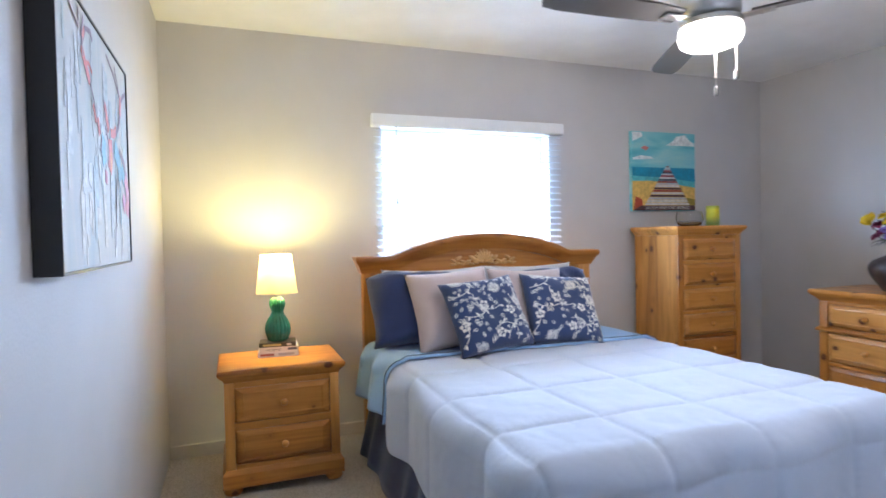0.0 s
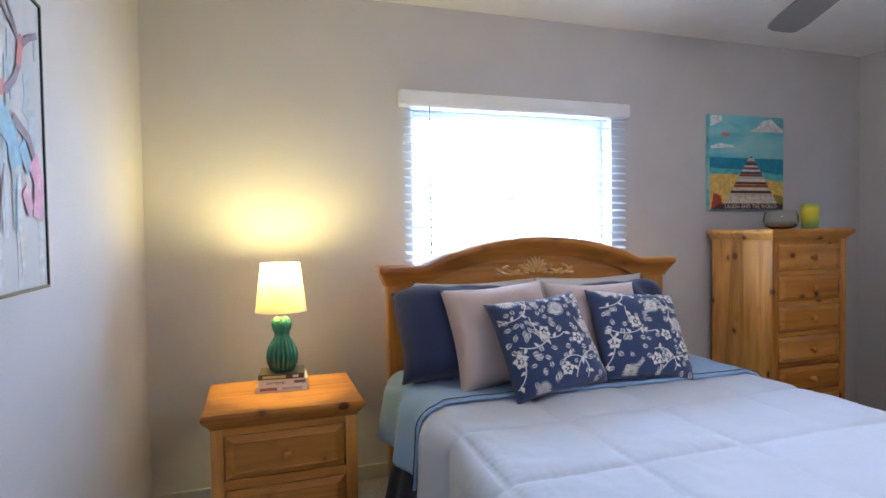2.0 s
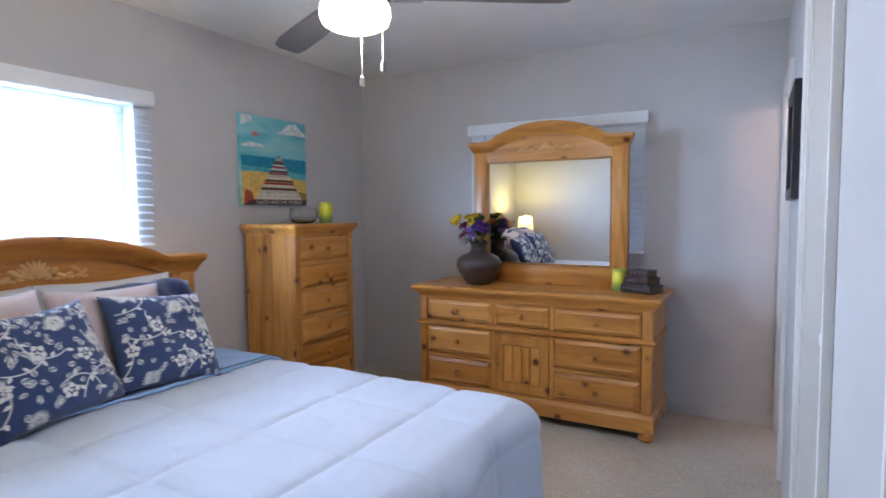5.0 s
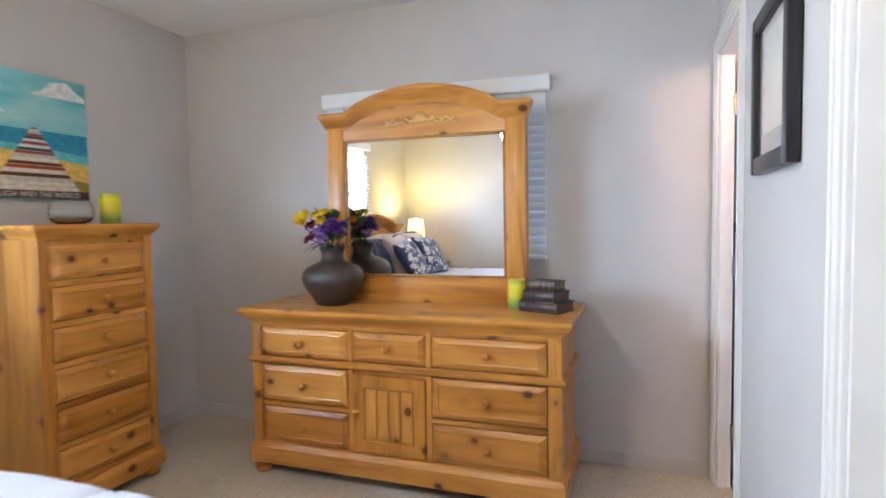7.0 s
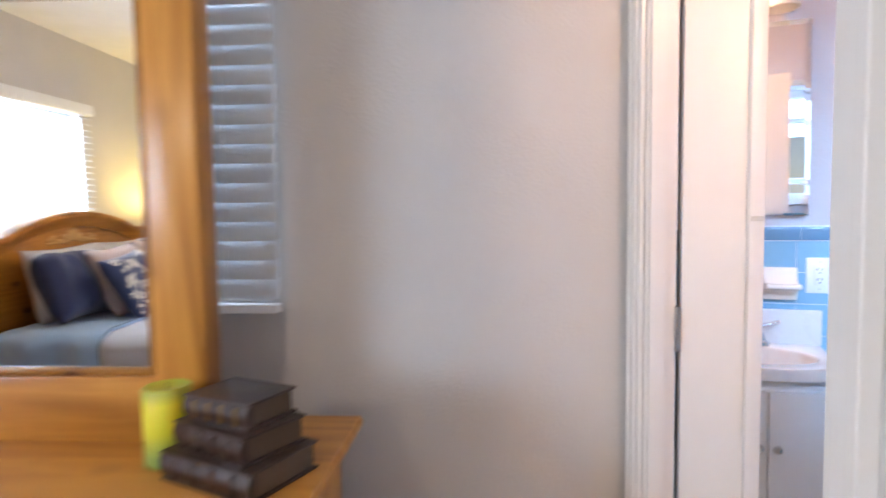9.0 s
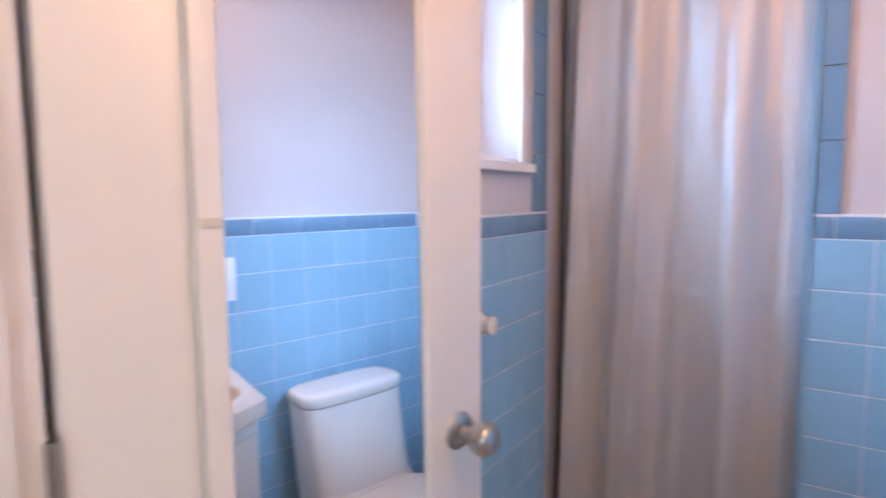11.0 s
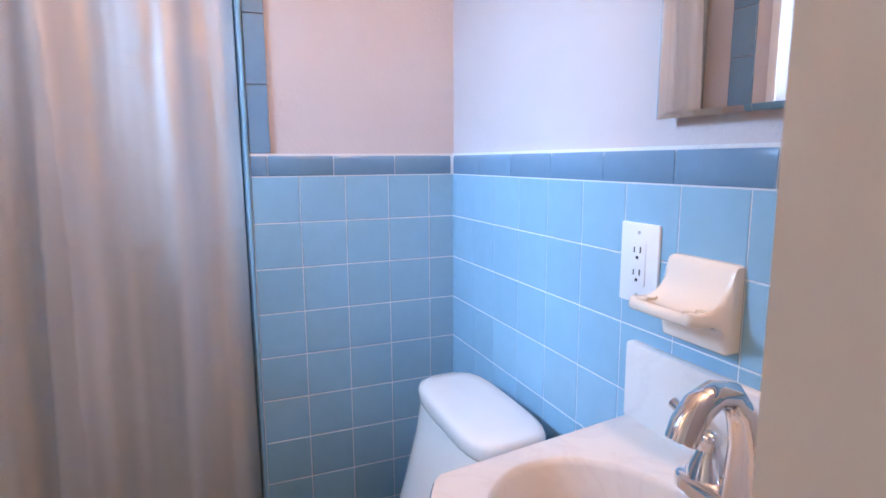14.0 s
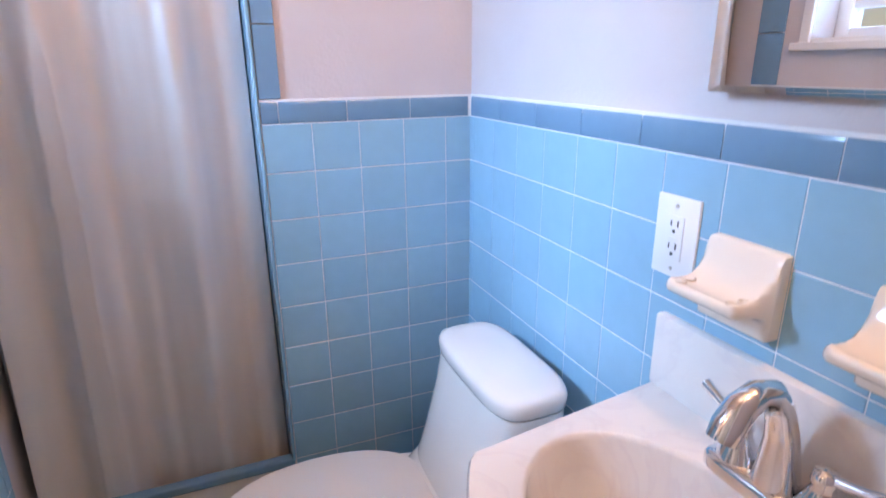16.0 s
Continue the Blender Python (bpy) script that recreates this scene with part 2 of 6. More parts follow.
def tube(bm, points, radius, n=10):
    """A round bar along points; radius one number or one for each point."""
    pts = [Vector(p) for p in points]
    loops = []
    side = None
    for i, p in enumerate(pts):
        way = (pts[min(i + 1, len(pts) - 1)] - pts[max(i - 1, 0)]).normalized()
        side = (side - way * side.dot(way)).normalized() if side else way.orthogonal().normalized()
        up = way.cross(side)
        r = radius[i] if isinstance(radius, (list, tuple)) else radius
        loops.append([p + r * (math.cos(2 * math.pi * k / n) * side + math.sin(2 * math.pi * k / n) * up) for k in range(n)])
    return rings(bm, loops)


def sheet(bm, rows_of_points, thickness=0.0):
    grid = [[bm.verts.new(p) for p in row] for row in rows_of_points]
    for a, b in zip(grid, grid[1:]):
        for i in range(len(a) - 1):
            bm.faces.new((a[i], a[i + 1], b[i + 1], b[i]))
    if thickness:
        bmesh.ops.recalc_face_normals(bm, faces=bm.faces)
        bmesh.ops.solidify(bm, geom=bm.faces[:], thickness=thickness)
    return bm


def turn_part(bm, m):
    bmesh.ops.transform(bm, matrix=m, verts=bm.verts)
    return bm


def wall(name, axis, t0, t1, a0, a1, z0, z1, openings, material, label):
    """A thick wall along x or y with openings (a0, a1, z0, z1) that go through it."""
    bm = bmesh.new()
    cuts_a = sorted({a0, a1, *[o[0] for o in openings], *[o[1] for o in openings]})
    cuts_z = sorted({z0, z1, *[o[2] for o in openings], *[o[3] for o in openings]})
    open_at = lambda a, z: any(o[0] < a < o[1] and o[2] < z < o[3] for o in openings)  # noqa: E731
    solid = lambda i, k: 0 <= i < len(cuts_a) - 1 and 0 <= k < len(cuts_z) - 1 and not open_at((cuts_a[i] + cuts_a[i + 1]) / 2, (cuts_z[k] + cuts_z[k + 1]) / 2)  # noqa: E731
    P = (lambda t, a, z: (a, t, z)) if axis == "x" else (lambda t, a, z: (t, a, z))
    quad = lambda *ps: bm.faces.new([bm.verts.new(p) for p in ps])  # noqa: E731
    for i in range(len(cuts_a) - 1):
        for k in range(len(cuts_z) - 1):
            if not solid(i, k):
                continue
            p, q, lo, hi = cuts_a[i], cuts_a[i + 1], cuts_z[k], cuts_z[k + 1]
            for t in (t0, t1):
                quad(P(t, p, lo), P(t, q, lo), P(t, q, hi), P(t, p, hi))
            for missing, a in ((not solid(i - 1, k), p), (not solid(i + 1, k), q)):
                if missing:
                    quad(P(t0, a, lo), P(t1, a, lo), P(t1, a, hi), P(t0, a, hi))
            for missing, z in ((not solid(i, k - 1), lo), (not solid(i, k + 1), hi)):
                if missing:
                    quad(P(t0, p, z), P(t1, p, z), P(t1, q, z), P(t0, q, z))
    bmesh.ops.remove_doubles(bm, verts=bm.verts, dist=1e-5)
    return structure(name, bm, material, label)


# ---- the large structure ----
WIN_N = (1.255, 2.47, 0.98, 1.92)
WIN_E = (-2.28, -1.08, 1.06, 1.90)
BWIN = (OY + 0.17, OY + 0.84, 1.345, 1.92)
DOOR_B = (OX + 0.415, OX + 1.045, 0.0, 1.97)
DOOR_C = (1.95, 2.67, 0.0, 1.97)
DOOR_H = (0.02, 1.22, 0.0, 2.06)
wall("wall_north", "x", 0.0, 0.20, -0.15, 4.70, 0.0, CEIL, [WIN_N], WALL, "greige painted bedroom wall with a window behind the bed")
wall("wall_west", "y", -0.15, 0.0, -4.60, 0.0, 0.0, CEIL, [], WALL, "plain greige painted bedroom wall beside the nightstand")
wall("wall_east", "y", WALL_E, WALL_E + 0.20, WALL_S - 0.045, 0.0, 0.0, CEIL, [WIN_E], WALL, "greige painted bedroom wall behind the dresser")
wall("wall_south", "x", WALL_S - 0.030, WALL_S, 0.0, WALL_E, 0.0, CEIL, [DOOR_B, DOOR_C, DOOR_H], WALL, "greige painted bedroom wall with doorways")
wall("wall_bath_north", "x", OY + BN, WALL_S - 0.030, OX - 0.10, WALL_E, 0.0, CEIL, [DOOR_B], BATHWALL, "painted bathroom wall around the doorway")
wall("wall_bath_west", "y", OX - 0.10, OX, OY - 0.95, OY + BN, 0.0, CEIL, [], BATHWALL, "lilac-white painted bathroom wall above blue tiles")
wall("wall_bath_east", "y", WALL_E, WALL_E + 0.20, OY - 0.95, WALL_S - 0.045, 0.0, CEIL, [BWIN], BATHWALL, "painted bathroom wall with a small window")
wall("wall_bath_south", "x", OY - 0.10, OY, OX, OX + 0.512, 0.0, CEIL, [], BATHWALL, "painted bathroom wall beside the shower")
wall("wall_shower_back", "x", OY - 0.95, OY - 0.85, OX, WALL_E, 0.0, CEIL, [], TILE, "tiled back wall of the shower")
# Two unseen walls, added to close the hallway and keep outdoor light out.
wall("wall_hall_south", "x", -4.70, -4.60, -0.15, OX - 0.10, 0.0, CEIL, [], WALL, "unseen plain wall added to close the hallway behind the bedroom")
wall("wall_closet_side", "y", 1.40, 1.46, -4.60, WALL_S - 0.045, 0.0, CEIL, [], WALL, "unseen plain wall added between hallway and closet")
structure("floor", cube(-0.15, 4.70, -5.4, 0.2, -0.12, 0.0), FLOOR, "pale beige speckled terrazzo floor")
structure("ceiling", cube(-0.15, 4.70, -5.4, 0.2, CEIL, CEIL + 0.2), CEILING, "white textured flat ceiling")
structure("ground", cube(-400, 400, -400, 400, -0.5, -0.2), plain("lawn", (0.10, 0.13, 0.05), 0.9, vary=0.3, scale=0.8), "lawn outside the house")
bm = bmesh.new()
box(bm, 0.0, WALL_E, -0.012, 0.0, 0.0, 0.075, 0.003)
structure("baseboard_north", bm, WALL, "low baseboard painted like the wall")
bm = bmesh.new()
box(bm, WALL_E - 0.012, WALL_E, WALL_S, -0.012, 0.0, 0.075, 0.003)
structure("baseboard_east", bm, WALL, "low baseboard painted like the wall")


def casing(name, x0, x1, top, y, out, sides=(True, True)):
    """Moulded door trim on a wall along x; out is the way it stands proud."""
    bm = bmesh.new()
    for inner, depth in ((0.0, 0.010), (0.018, 0.016), (0.046, 0.020)):
        w1 = {0.0: 0.018, 0.018: 0.046, 0.046: 0.062}[inner]
        ya, yb = sorted((y, y + out * depth))
        if sides[0]:
            box(bm, x0 - w1, x0 - inner, ya, yb, 0, top + w1, 0.002)
        if sides[1]:
            box(bm, x1 + inner, x1 + w1, ya, yb, 0, top + w1, 0.002)
        box(bm, x0 - inner, x1 + inner, ya, yb, top + inner, top + w1, 0.002)
    return structure(name, bm, TRIM, "white painted door trim")


def jamb(name, x0, x1, top, y0, y1, stop):
    bm = bmesh.new()
    box(bm, x0, x0 + 0.012, y0, y1, 0, top)
    box(bm, x1 - 0.012, x1, y0, y1, 0, top)
    box(bm, x0 + 0.012, x1 - 0.012, y0, y1, top - 0.012, top)
    for xa, xb in ((x0 + 0.012, x0 + 0.024), (x1 - 0.024, x1 - 0.012)):
        box(bm, xa, xb, stop, stop + 0.03, 0, top - 0.012)
    return structure(name, bm, TRIM, "white painted door lining")


casing("trim_bath_door", DOOR_B[0], DOOR_B[1], DOOR_B[3], WALL_S, 1)
casing("trim_bath_door_inside", DOOR_B[0], DOOR_B[1], DOOR_B[3], OY + BN, -1, (True, False))
casing("trim_closet_door", DOOR_C[0], DOOR_C[1], DOOR_C[3], WALL_S, 1)
casing("trim_hall_door", DOOR_H[0] + 0.05, DOOR_H[1], DOOR_H[3], WALL_S, 1, (False, True))
jamb("trim_bath_jamb", DOOR_B[0], DOOR_B[1], DOOR_B[3], OY + BN, WALL_S, WALL_S - 0.035)
jamb("trim_closet_jamb", DOOR_C[0], DOOR_C[1], DOOR_C[3], WALL_S - 0.14, WALL_S, WALL_S - 0.08)


# ---- windows and blinds ----
def window(name, m, w, h, rails, label, depth=0.16):
    """A window unit in its opening: local x across, y outwards, z up from the sill."""
    win = tagged(new(name), label, kind="structure")
    win.matrix_world = m
    bm = bmesh.new()
    for a in ((0, 0.04, 0, h), (w - 0.04, w, 0, h), (0.04, w - 0.04, 0, 0.04), (0.04, w - 0.04, h - 0.04, h)):
        box(bm, a[0], a[1], depth - 0.06, depth, a[2], a[3], 0.004)
    part("window_frame", bm, VINYL, win)
    for z in rails:
        part("window_rail", cube(0.04, w - 0.04, depth - 0.055, depth - 0.01, z - 0.014, z + 0.014, bevel=0.004), VINYL, win)
        part("latch", cube(w * 0.5 - 0.02, w * 0.5 + 0.02, depth - 0.07, depth - 0.055, z - 0.006, z + 0.008, bevel=0.002), NICKEL, win)
    stops = [0.04, *[z + d for z in rails for d in (-0.014, 0.014)], h - 0.04]
    for z0, z1 in zip(stops[::2], stops[1::2]):
        pane = part("pane", cube(0.04, w - 0.04, depth - 0.032, depth - 0.028, z0, z1), PANE, win)
        pane.visible_shadow = False
    part("window_sill", cube(0, w, 0.0, depth - 0.06, 0.0, 0.012, bevel=0.003), TRIM, win)
    return win


def blind(m, w, top, bottom, valance, label, tilt=18):
    """Wooden-slat blind: x across, y towards the wall, hung from z=top."""
    b = thing("window_blind", m, label, "window blind")
    bm = bmesh.new()
    loft_z(bm, [(-0.012, w + 0.012, -0.052, -0.002, top - valance), (-0.018, w + 0.018, -0.060, -0.002, top - valance + 0.008), (-0.018, w + 0.018, -0.060, -0.002, top - 0.012), (-0.014, w + 0.014, -0.054, -0.002, top)])
    part("valance", bm, VINYL, b)
    count = int((top - valance - bottom) / 0.043)
    slat = None
    for k in range(count):
        z = top - valance - 0.02 - 0.043 * k
        if slat is None:
            bm = bmesh.new()
            pr = [(-0.025, 0.0), (-0.012, 0.0028), (0.0, 0.0036), (0.012, 0.0028), (0.025, 0.0), (0.012, 0.0004), (0.0, 0.0012), (-0.012, 0.0004)]
            rings(bm, [[(x, p[0], p[1]) for p in pr] for x in (0.004, w - 0.004)])
            slat = part("slat", bm, SLAT, b)
            one = slat
        else:
            one = new("slat", slat.data)
            one.parent = b
        one.matrix_basis = pose(0, -0.028, z, tilt, 0, 0)
    part("bottom_rail", cube(0.004, w - 0.004, -0.046, -0.012, bottom - 0.02, bottom, bevel=0.004), VINYL, b)
    for x in (0.09 * w, 0.5 * w, 0.91 * w):
        part("ladder_cord", tube(bmesh.new(), [(x, -0.055, top - valance), (x, -0.055, bottom)], 0.0014, 5), VINYL, b)
    part("tilt_wand", tube(bmesh.new(), [(0.10 * w, -0.064, top - valance), (0.10 * w, -0.064, bottom + 0.12)], 0.004, 6), plain("clear_wand", (0.35, 0.33, 0.30), 0.3), b)
    return b


window("window_1", pose(WIN_N[0], 0, WIN_N[2]), WIN_N[1] - WIN_N[0], WIN_N[3] - WIN_N[2], (0.47,), "white framed sash window behind the bed")
blind(pose(1.205, 0, 0), 1.335, 1.99, 0.985, 0.078, "white slatted window blind, lowered, bright with daylight", 15)
window("window_2", pose(WALL_E, WIN_E[1], WIN_E[2], 0, 0, -90), WIN_E[1] - WIN_E[0], WIN_E[3] - WIN_E[2], (0.42,), "white framed sash window behind the dresser mirror")
blind(pose(WALL_E, -1.047, 0, 0, 0, -90), 1.262, 1.970, 1.06, 0.080, "white slatted window blind, lowered behind the dresser mirror", 73)
window("window_3", pose(WALL_E, BWIN[1], BWIN[2], 0, 0, -90), BWIN[1] - BWIN[0], BWIN[3] - BWIN[2], (0.105, 0.42), "small white bathroom window with horizontal panes")
bm = bmesh.new()
for y0, y1, z0, z1 in ((BWIN[0] - 0.03, BWIN[0], BWIN[2], BWIN[3]), (BWIN[1], BWIN[1] + 0.03, BWIN[2], BWIN[3]), (BWIN[0] - 0.03, BWIN[1] + 0.03, BWIN[3], BWIN[3] + 0.03), (BWIN[0] - 0.045, BWIN[1] + 0.045, BWIN[2] - 0.022, BWIN[2])):
    box(bm, WALL_E - (0.03 if z1 == BWIN[2] else 0.012), WALL_E, y0, y1, z0, z1, 0.003)
structure("trim_bath_window", bm, TRIM, "white painted window trim and sill")


# ---- pine furniture ----
def knob_at(parent, x, y, z, r=0.017):
    bm = bmesh.new()
    lathe(bm, [(r * 0.55, 0.0), (r * 0.5, -0.010), (r * 0.95, -0.016), (r, -0.024), (r * 0.7, -0.031), (0.002, -0.033)], 18, (x, y, z), "y")
    return part("knob", bm, PINE_TOP, parent, smooth=60)


def drawer(parent, x0, x1, z0, z1, y, name="drawer", knob=None, mat=None):
    """A raised, bevelled front that stands proud of the frame at y (front is towards -y)."""
    bm = bmesh.new()
    b = 0.032
    loft_y(bm, [(x0, x1, z0, z1, y + 0.010), (x0, x1, z0, z1, y - 0.008), (x0 + 0.006, x1 - 0.006, z0 + 0.006, z1 - 0.006, y - 0.012),
                (x0 + b, x1 - b, z0 + b * 0.8, z1 - b * 0.8, y - 0.019), (x0 + b + 0.004, x1 - b - 0.004, z0 + b * 0.8 + 0.004, z1 - b * 0.8 - 0.004, y - 0.017)])
    d = part(name, bm, mat or PINE_X, parent, smooth=20)
    kx, kz = knob or ((x0 + x1) / 2, (z0 + z1) / 2)
    knob_at(d, kx, y - 0.017, kz)
    return d


def case_goods(ob, W, D, H, cap=0.030, cap_h=0.062, base_h=0.085, feet=0.045, frame_w=0.045):
    """Cap moulding, carcase, base moulding and bun feet. Local: x across, front at y=-D, back at 0."""
    x0, x1 = -W / 2 + cap, W / 2 - cap
    y0 = -D + cap
    bm = bmesh.new()
    loft_z(bm, [(x0, x1, y0, -0.006, H - cap_h), (x0 - 0.004, x1 + 0.004, y0 - 0.004, -0.005, H - cap_h + 0.010), (x0 - 0.008, x1 + 0.008, y0 - 0.008, -0.004, H - cap_h + 0.016),
                (x0 - cap + 0.008, x1 + cap - 0.008, y0 - cap + 0.008, -0.002, H - 0.032), (x0 - cap + 0.004, x1 + cap - 0.004, y0 - cap + 0.004, 0, H - 0.026),
                (x0 - cap, x1 + cap, y0 - cap, 0, H - 0.018), (x0 - cap, x1 + cap, y0 - cap, 0, H - 0.008), (x0 - cap + 0.006, x1 + cap - 0.006, y0 - cap + 0.006, 0, H)])
    part("top", bm, PINE_TOP, ob, "glossy moulded pine top", smooth=20)
    part("carcase", cube(x0 + 0.002, x1 - 0.002, y0 + 0.018, -0.008, feet, H - cap_h - 0.001), PINE_Z, ob)
    for xa, xb in ((x0, x0 + frame_w), (x1 - frame_w, x1)):
        part("stile", cube(xa, xb, y0, y0 + 0.017, feet + base_h, H - cap_h - 0.001, bevel=0.002), PINE_Z, ob)
    bm = bmesh.new()
    e = 0.016
    loft_z(bm, [(x0 - e, x1 + e, y0 - e, -0.004, feet), (x0 - e, x1 + e, y0 - e, -0.004, feet + base_h - 0.022), (x0 - e * 0.6, x1 + e * 0.6, y0 - e * 0.6, -0.004, feet + base_h - 0.012), (x0 + 0.0005, x1 - 0.0005, y0 + 0.0005, -0.006, feet + base_h)])
    part("base", bm, PINE_X, ob, smooth=20)
    for fx in (x0 + 0.03, x1 - 0.03):
        for fy in (y0 + 0.03, -0.05):
            bm = bmesh.new()
            lathe(bm, [(0.020, 0.0), (0.036, 0.006), (0.044, 0.020), (0.040, 0.034), (0.028, feet)], 18, (fx, fy, 0))
            part("foot", bm, PINE_X, ob, smooth=60)
    return x0, x1, y0


# nightstand
NS = thing("nightstand", pose(0.572, -0.186, 0), "two-drawer honey pine nightstand with bun feet", "nightstand")
nx0, nx1, ny = case_goods(NS, 0.602, 0.475, 0.608)
part("rail", cube(nx0 + 0.045, nx1 - 0.045, ny + 0.001, ny + 0.017, 0.130, 0.150), PINE_X, NS)
part("rail", cube(nx0 + 0.045, nx1 - 0.045, ny + 0.001, ny + 0.017, 0.315, 0.350), PINE_X, NS)
part("rail", cube(nx0 + 0.045, nx1 - 0.045, ny + 0.001, ny + 0.017, 0.520, 0.545), PINE_X, NS)
drawer(NS, nx0 + 0.052, nx1 - 0.052, 0.154, 0.312, ny + 0.008)
drawer(NS, nx0 + 0.052, nx1 - 0.052, 0.353, 0.517, ny + 0.008)

# chest of drawers
CH = thing("chest_of_drawers", pose(3.4415, -0.044, 0), "tall narrow six-drawer pine chest in the corner", "chest of drawers")
cx0, cx1, cy = case_goods(CH, 0.62, 0.47, 1.254, feet=0.05)
step = (1.180 - 0.150) / 6
for k in range(6):
    z0 = 0.150 + k * step
    part("rail", cube(cx0 + 0.045, cx1 - 0.045, cy + 0.001, cy + 0.017, z0 - 0.012, z0 + 0.012), PINE_X, CH)
    drawer(CH, cx0 + 0.050, cx1 - 0.050, z0 + 0.016, z0 + step - 0.016, cy + 0.008)

# dresser, turned to face west
DR = thing("dresser", pose(4.400, -1.699, 0, 0, 0, -90), "wide pine dresser with drawers and a centre door", "dresser")
dx0, dx1, dy = case_goods(DR, 1.612, 0.566, 0.831, cap=0.045, cap_h=0.075, base_h=0.10, feet=0.06, frame_w=0.055)
bm = bmesh.new()
loft_z(bm, [(dx0 - 0.002, dx1 + 0.002, dy - 0.002, -0.03, 0.560), (dx0 - 0.016, dx1 + 0.016, dy - 0.016, -0.03, 0.568), (dx0 - 0.018, dx1 + 0.018, dy - 0.018, -0.03, 0.578), (dx0 - 0.006, dx1 + 0.006, dy - 0.006, -0.03, 0.588), (dx0 - 0.002, dx1 + 0.002, dy - 0.002, -0.03, 0.594)])
part("waist_moulding", bm, PINE_X, DR, "dark pine waist moulding", smooth=20)
cols = [(dx0 + 0.058, -0.225), (-0.200, 0.165), (0.190, dx1 - 0.058)]
for xa, xb in ((-0.225, -0.200), (0.165, 0.190)):
    part("divider", cube(xa, xb, dy + 0.001, dy + 0.017, 0.163, 0.753), PINE_Z, DR)
for za, zb in ((0.158, 0.170), (0.740, 0.755)):
    part("rail", cube(dx0 + 0.055, dx1 - 0.055, dy + 0.002, dy + 0.018, za, zb), PINE_X, DR)
for xa, xb in cols:
    drawer(DR, xa + 0.004, xb - 0.004, 0.602, 0.736, dy + 0.008)
for xa, xb in (cols[0], cols[2]):
    drawer(DR, xa + 0.004, xb - 0.004, 0.380, 0.552, dy + 0.008)
    drawer(DR, xa + 0.004, xb - 0.004, 0.175, 0.345, dy + 0.008)
    part("rail", cube(xa, xb, dy + 0.002, dy + 0.018, 0.350, 0.370), PINE_X, DR)
xa, xb = cols[1]
door = part("door", loft_y(bmesh.new(), [(xa + 0.004, xb - 0.004, 0.175, 0.540, dy + 0.018), (xa + 0.004, xb - 0.004, 0.175, 0.540, dy - 0.004), (xa + 0.008, xb - 0.008, 0.179, 0.536, dy - 0.008),
                                         (xa + 0.055, xb - 0.055, 0.232, 0.483, dy - 0.008), (xa + 0.062, xb - 0.062, 0.239, 0.476, dy + 0.004)]), PINE_Z, DR, smooth=20)
w3 = (xb - xa - 0.126) / 4
for k in range(4):
    p0 = xa + 0.063 + k * w3
    part("board", loft_y(bmesh.new(), [(p0 + 0.001, p0 + w3 - 0.001, 0.240, 0.475, dy + 0.0035), (p0 + 0.001, p0 + w3 - 0.001, 0.240, 0.475, dy - 0.001), (p0 + 0.006, p0 + w3 - 0.006, 0.262, 0.453, dy - 0.006)]), PINE_Z, door, smooth=20)
knob_at(door, xa + 0.026, dy - 0.008, 0.365)


def crest(x, half, flat, rise):
    """Height over the shoulder of an arched crest with level ends."""
    a = abs(x)
    if a >= half - flat:
        return 0.0
    q = a / (half - flat)
    if q < 0.8:
        return rise * (1 - q * q)
    t = (q - 0.8) / 0.2
    return rise * (0.36 * (2 * t**3 - 3 * t * t + 1) - 0.32 * (t**3 - 2 * t * t + t))


def crest_rail(half, flat, z, rise, profile, inset=0.0, n=64):
    """A moulding swept along the crest: profile of (y, dz) points; ends spread as the moulding does."""
    bm = bmesh.new()
    loops = []
    for i in range(n + 1):
        u = -1 + 2 * i / n
        loop = []
        for y, dz, spread in profile:
            x = u * (half + spread)
            loop.append((x, y, z + crest(x, half, flat, rise) + dz))
        loops.append(loop)
    return rings(bm, loops)


def carving(width, height, y, z, parent, name="carving"):
    """A low applied carving: a rosette with scrolling leaves."""
    bm = bmesh.new()

    def leaf(cx, cz, length, wide, turn):
        m = Matrix.Translation((cx, y, cz)) @ Matrix.Rotation(-turn, 4, "Y") @ Matrix.Diagonal((length / 2, 0.008, wide / 2, 1))
        bmesh.ops.create_icosphere(bm, subdivisions=2, radius=1.0, matrix=m)

    for k in range(9):
        a = math.pi * (0.08 + 0.84 * k / 8)
        leaf(math.cos(a) * height * 0.30, z + math.sin(a) * height * 0.34, height * 0.62, height * 0.17, a)
    for side in (-1, 1):
        for k in range(6):
            d = 0.10 + 0.066 * k
            leaf(side * width * d, z + height * (0.10 + 0.12 * math.sin(k * 1.9)), width * 0.105, height * (0.24 - 0.02 * k), side * (0.5 if k % 2 else -0.45))
            leaf(side * width * (d + 0.015), z - height * 0.06 * (1 if k % 2 else 0.3), width * 0.085, height * 0.13, side * 0.12)
    return tagged(part(name, bm, CARVED, parent, "pale carved leaf ornament", smooth=60), kind="stuff")


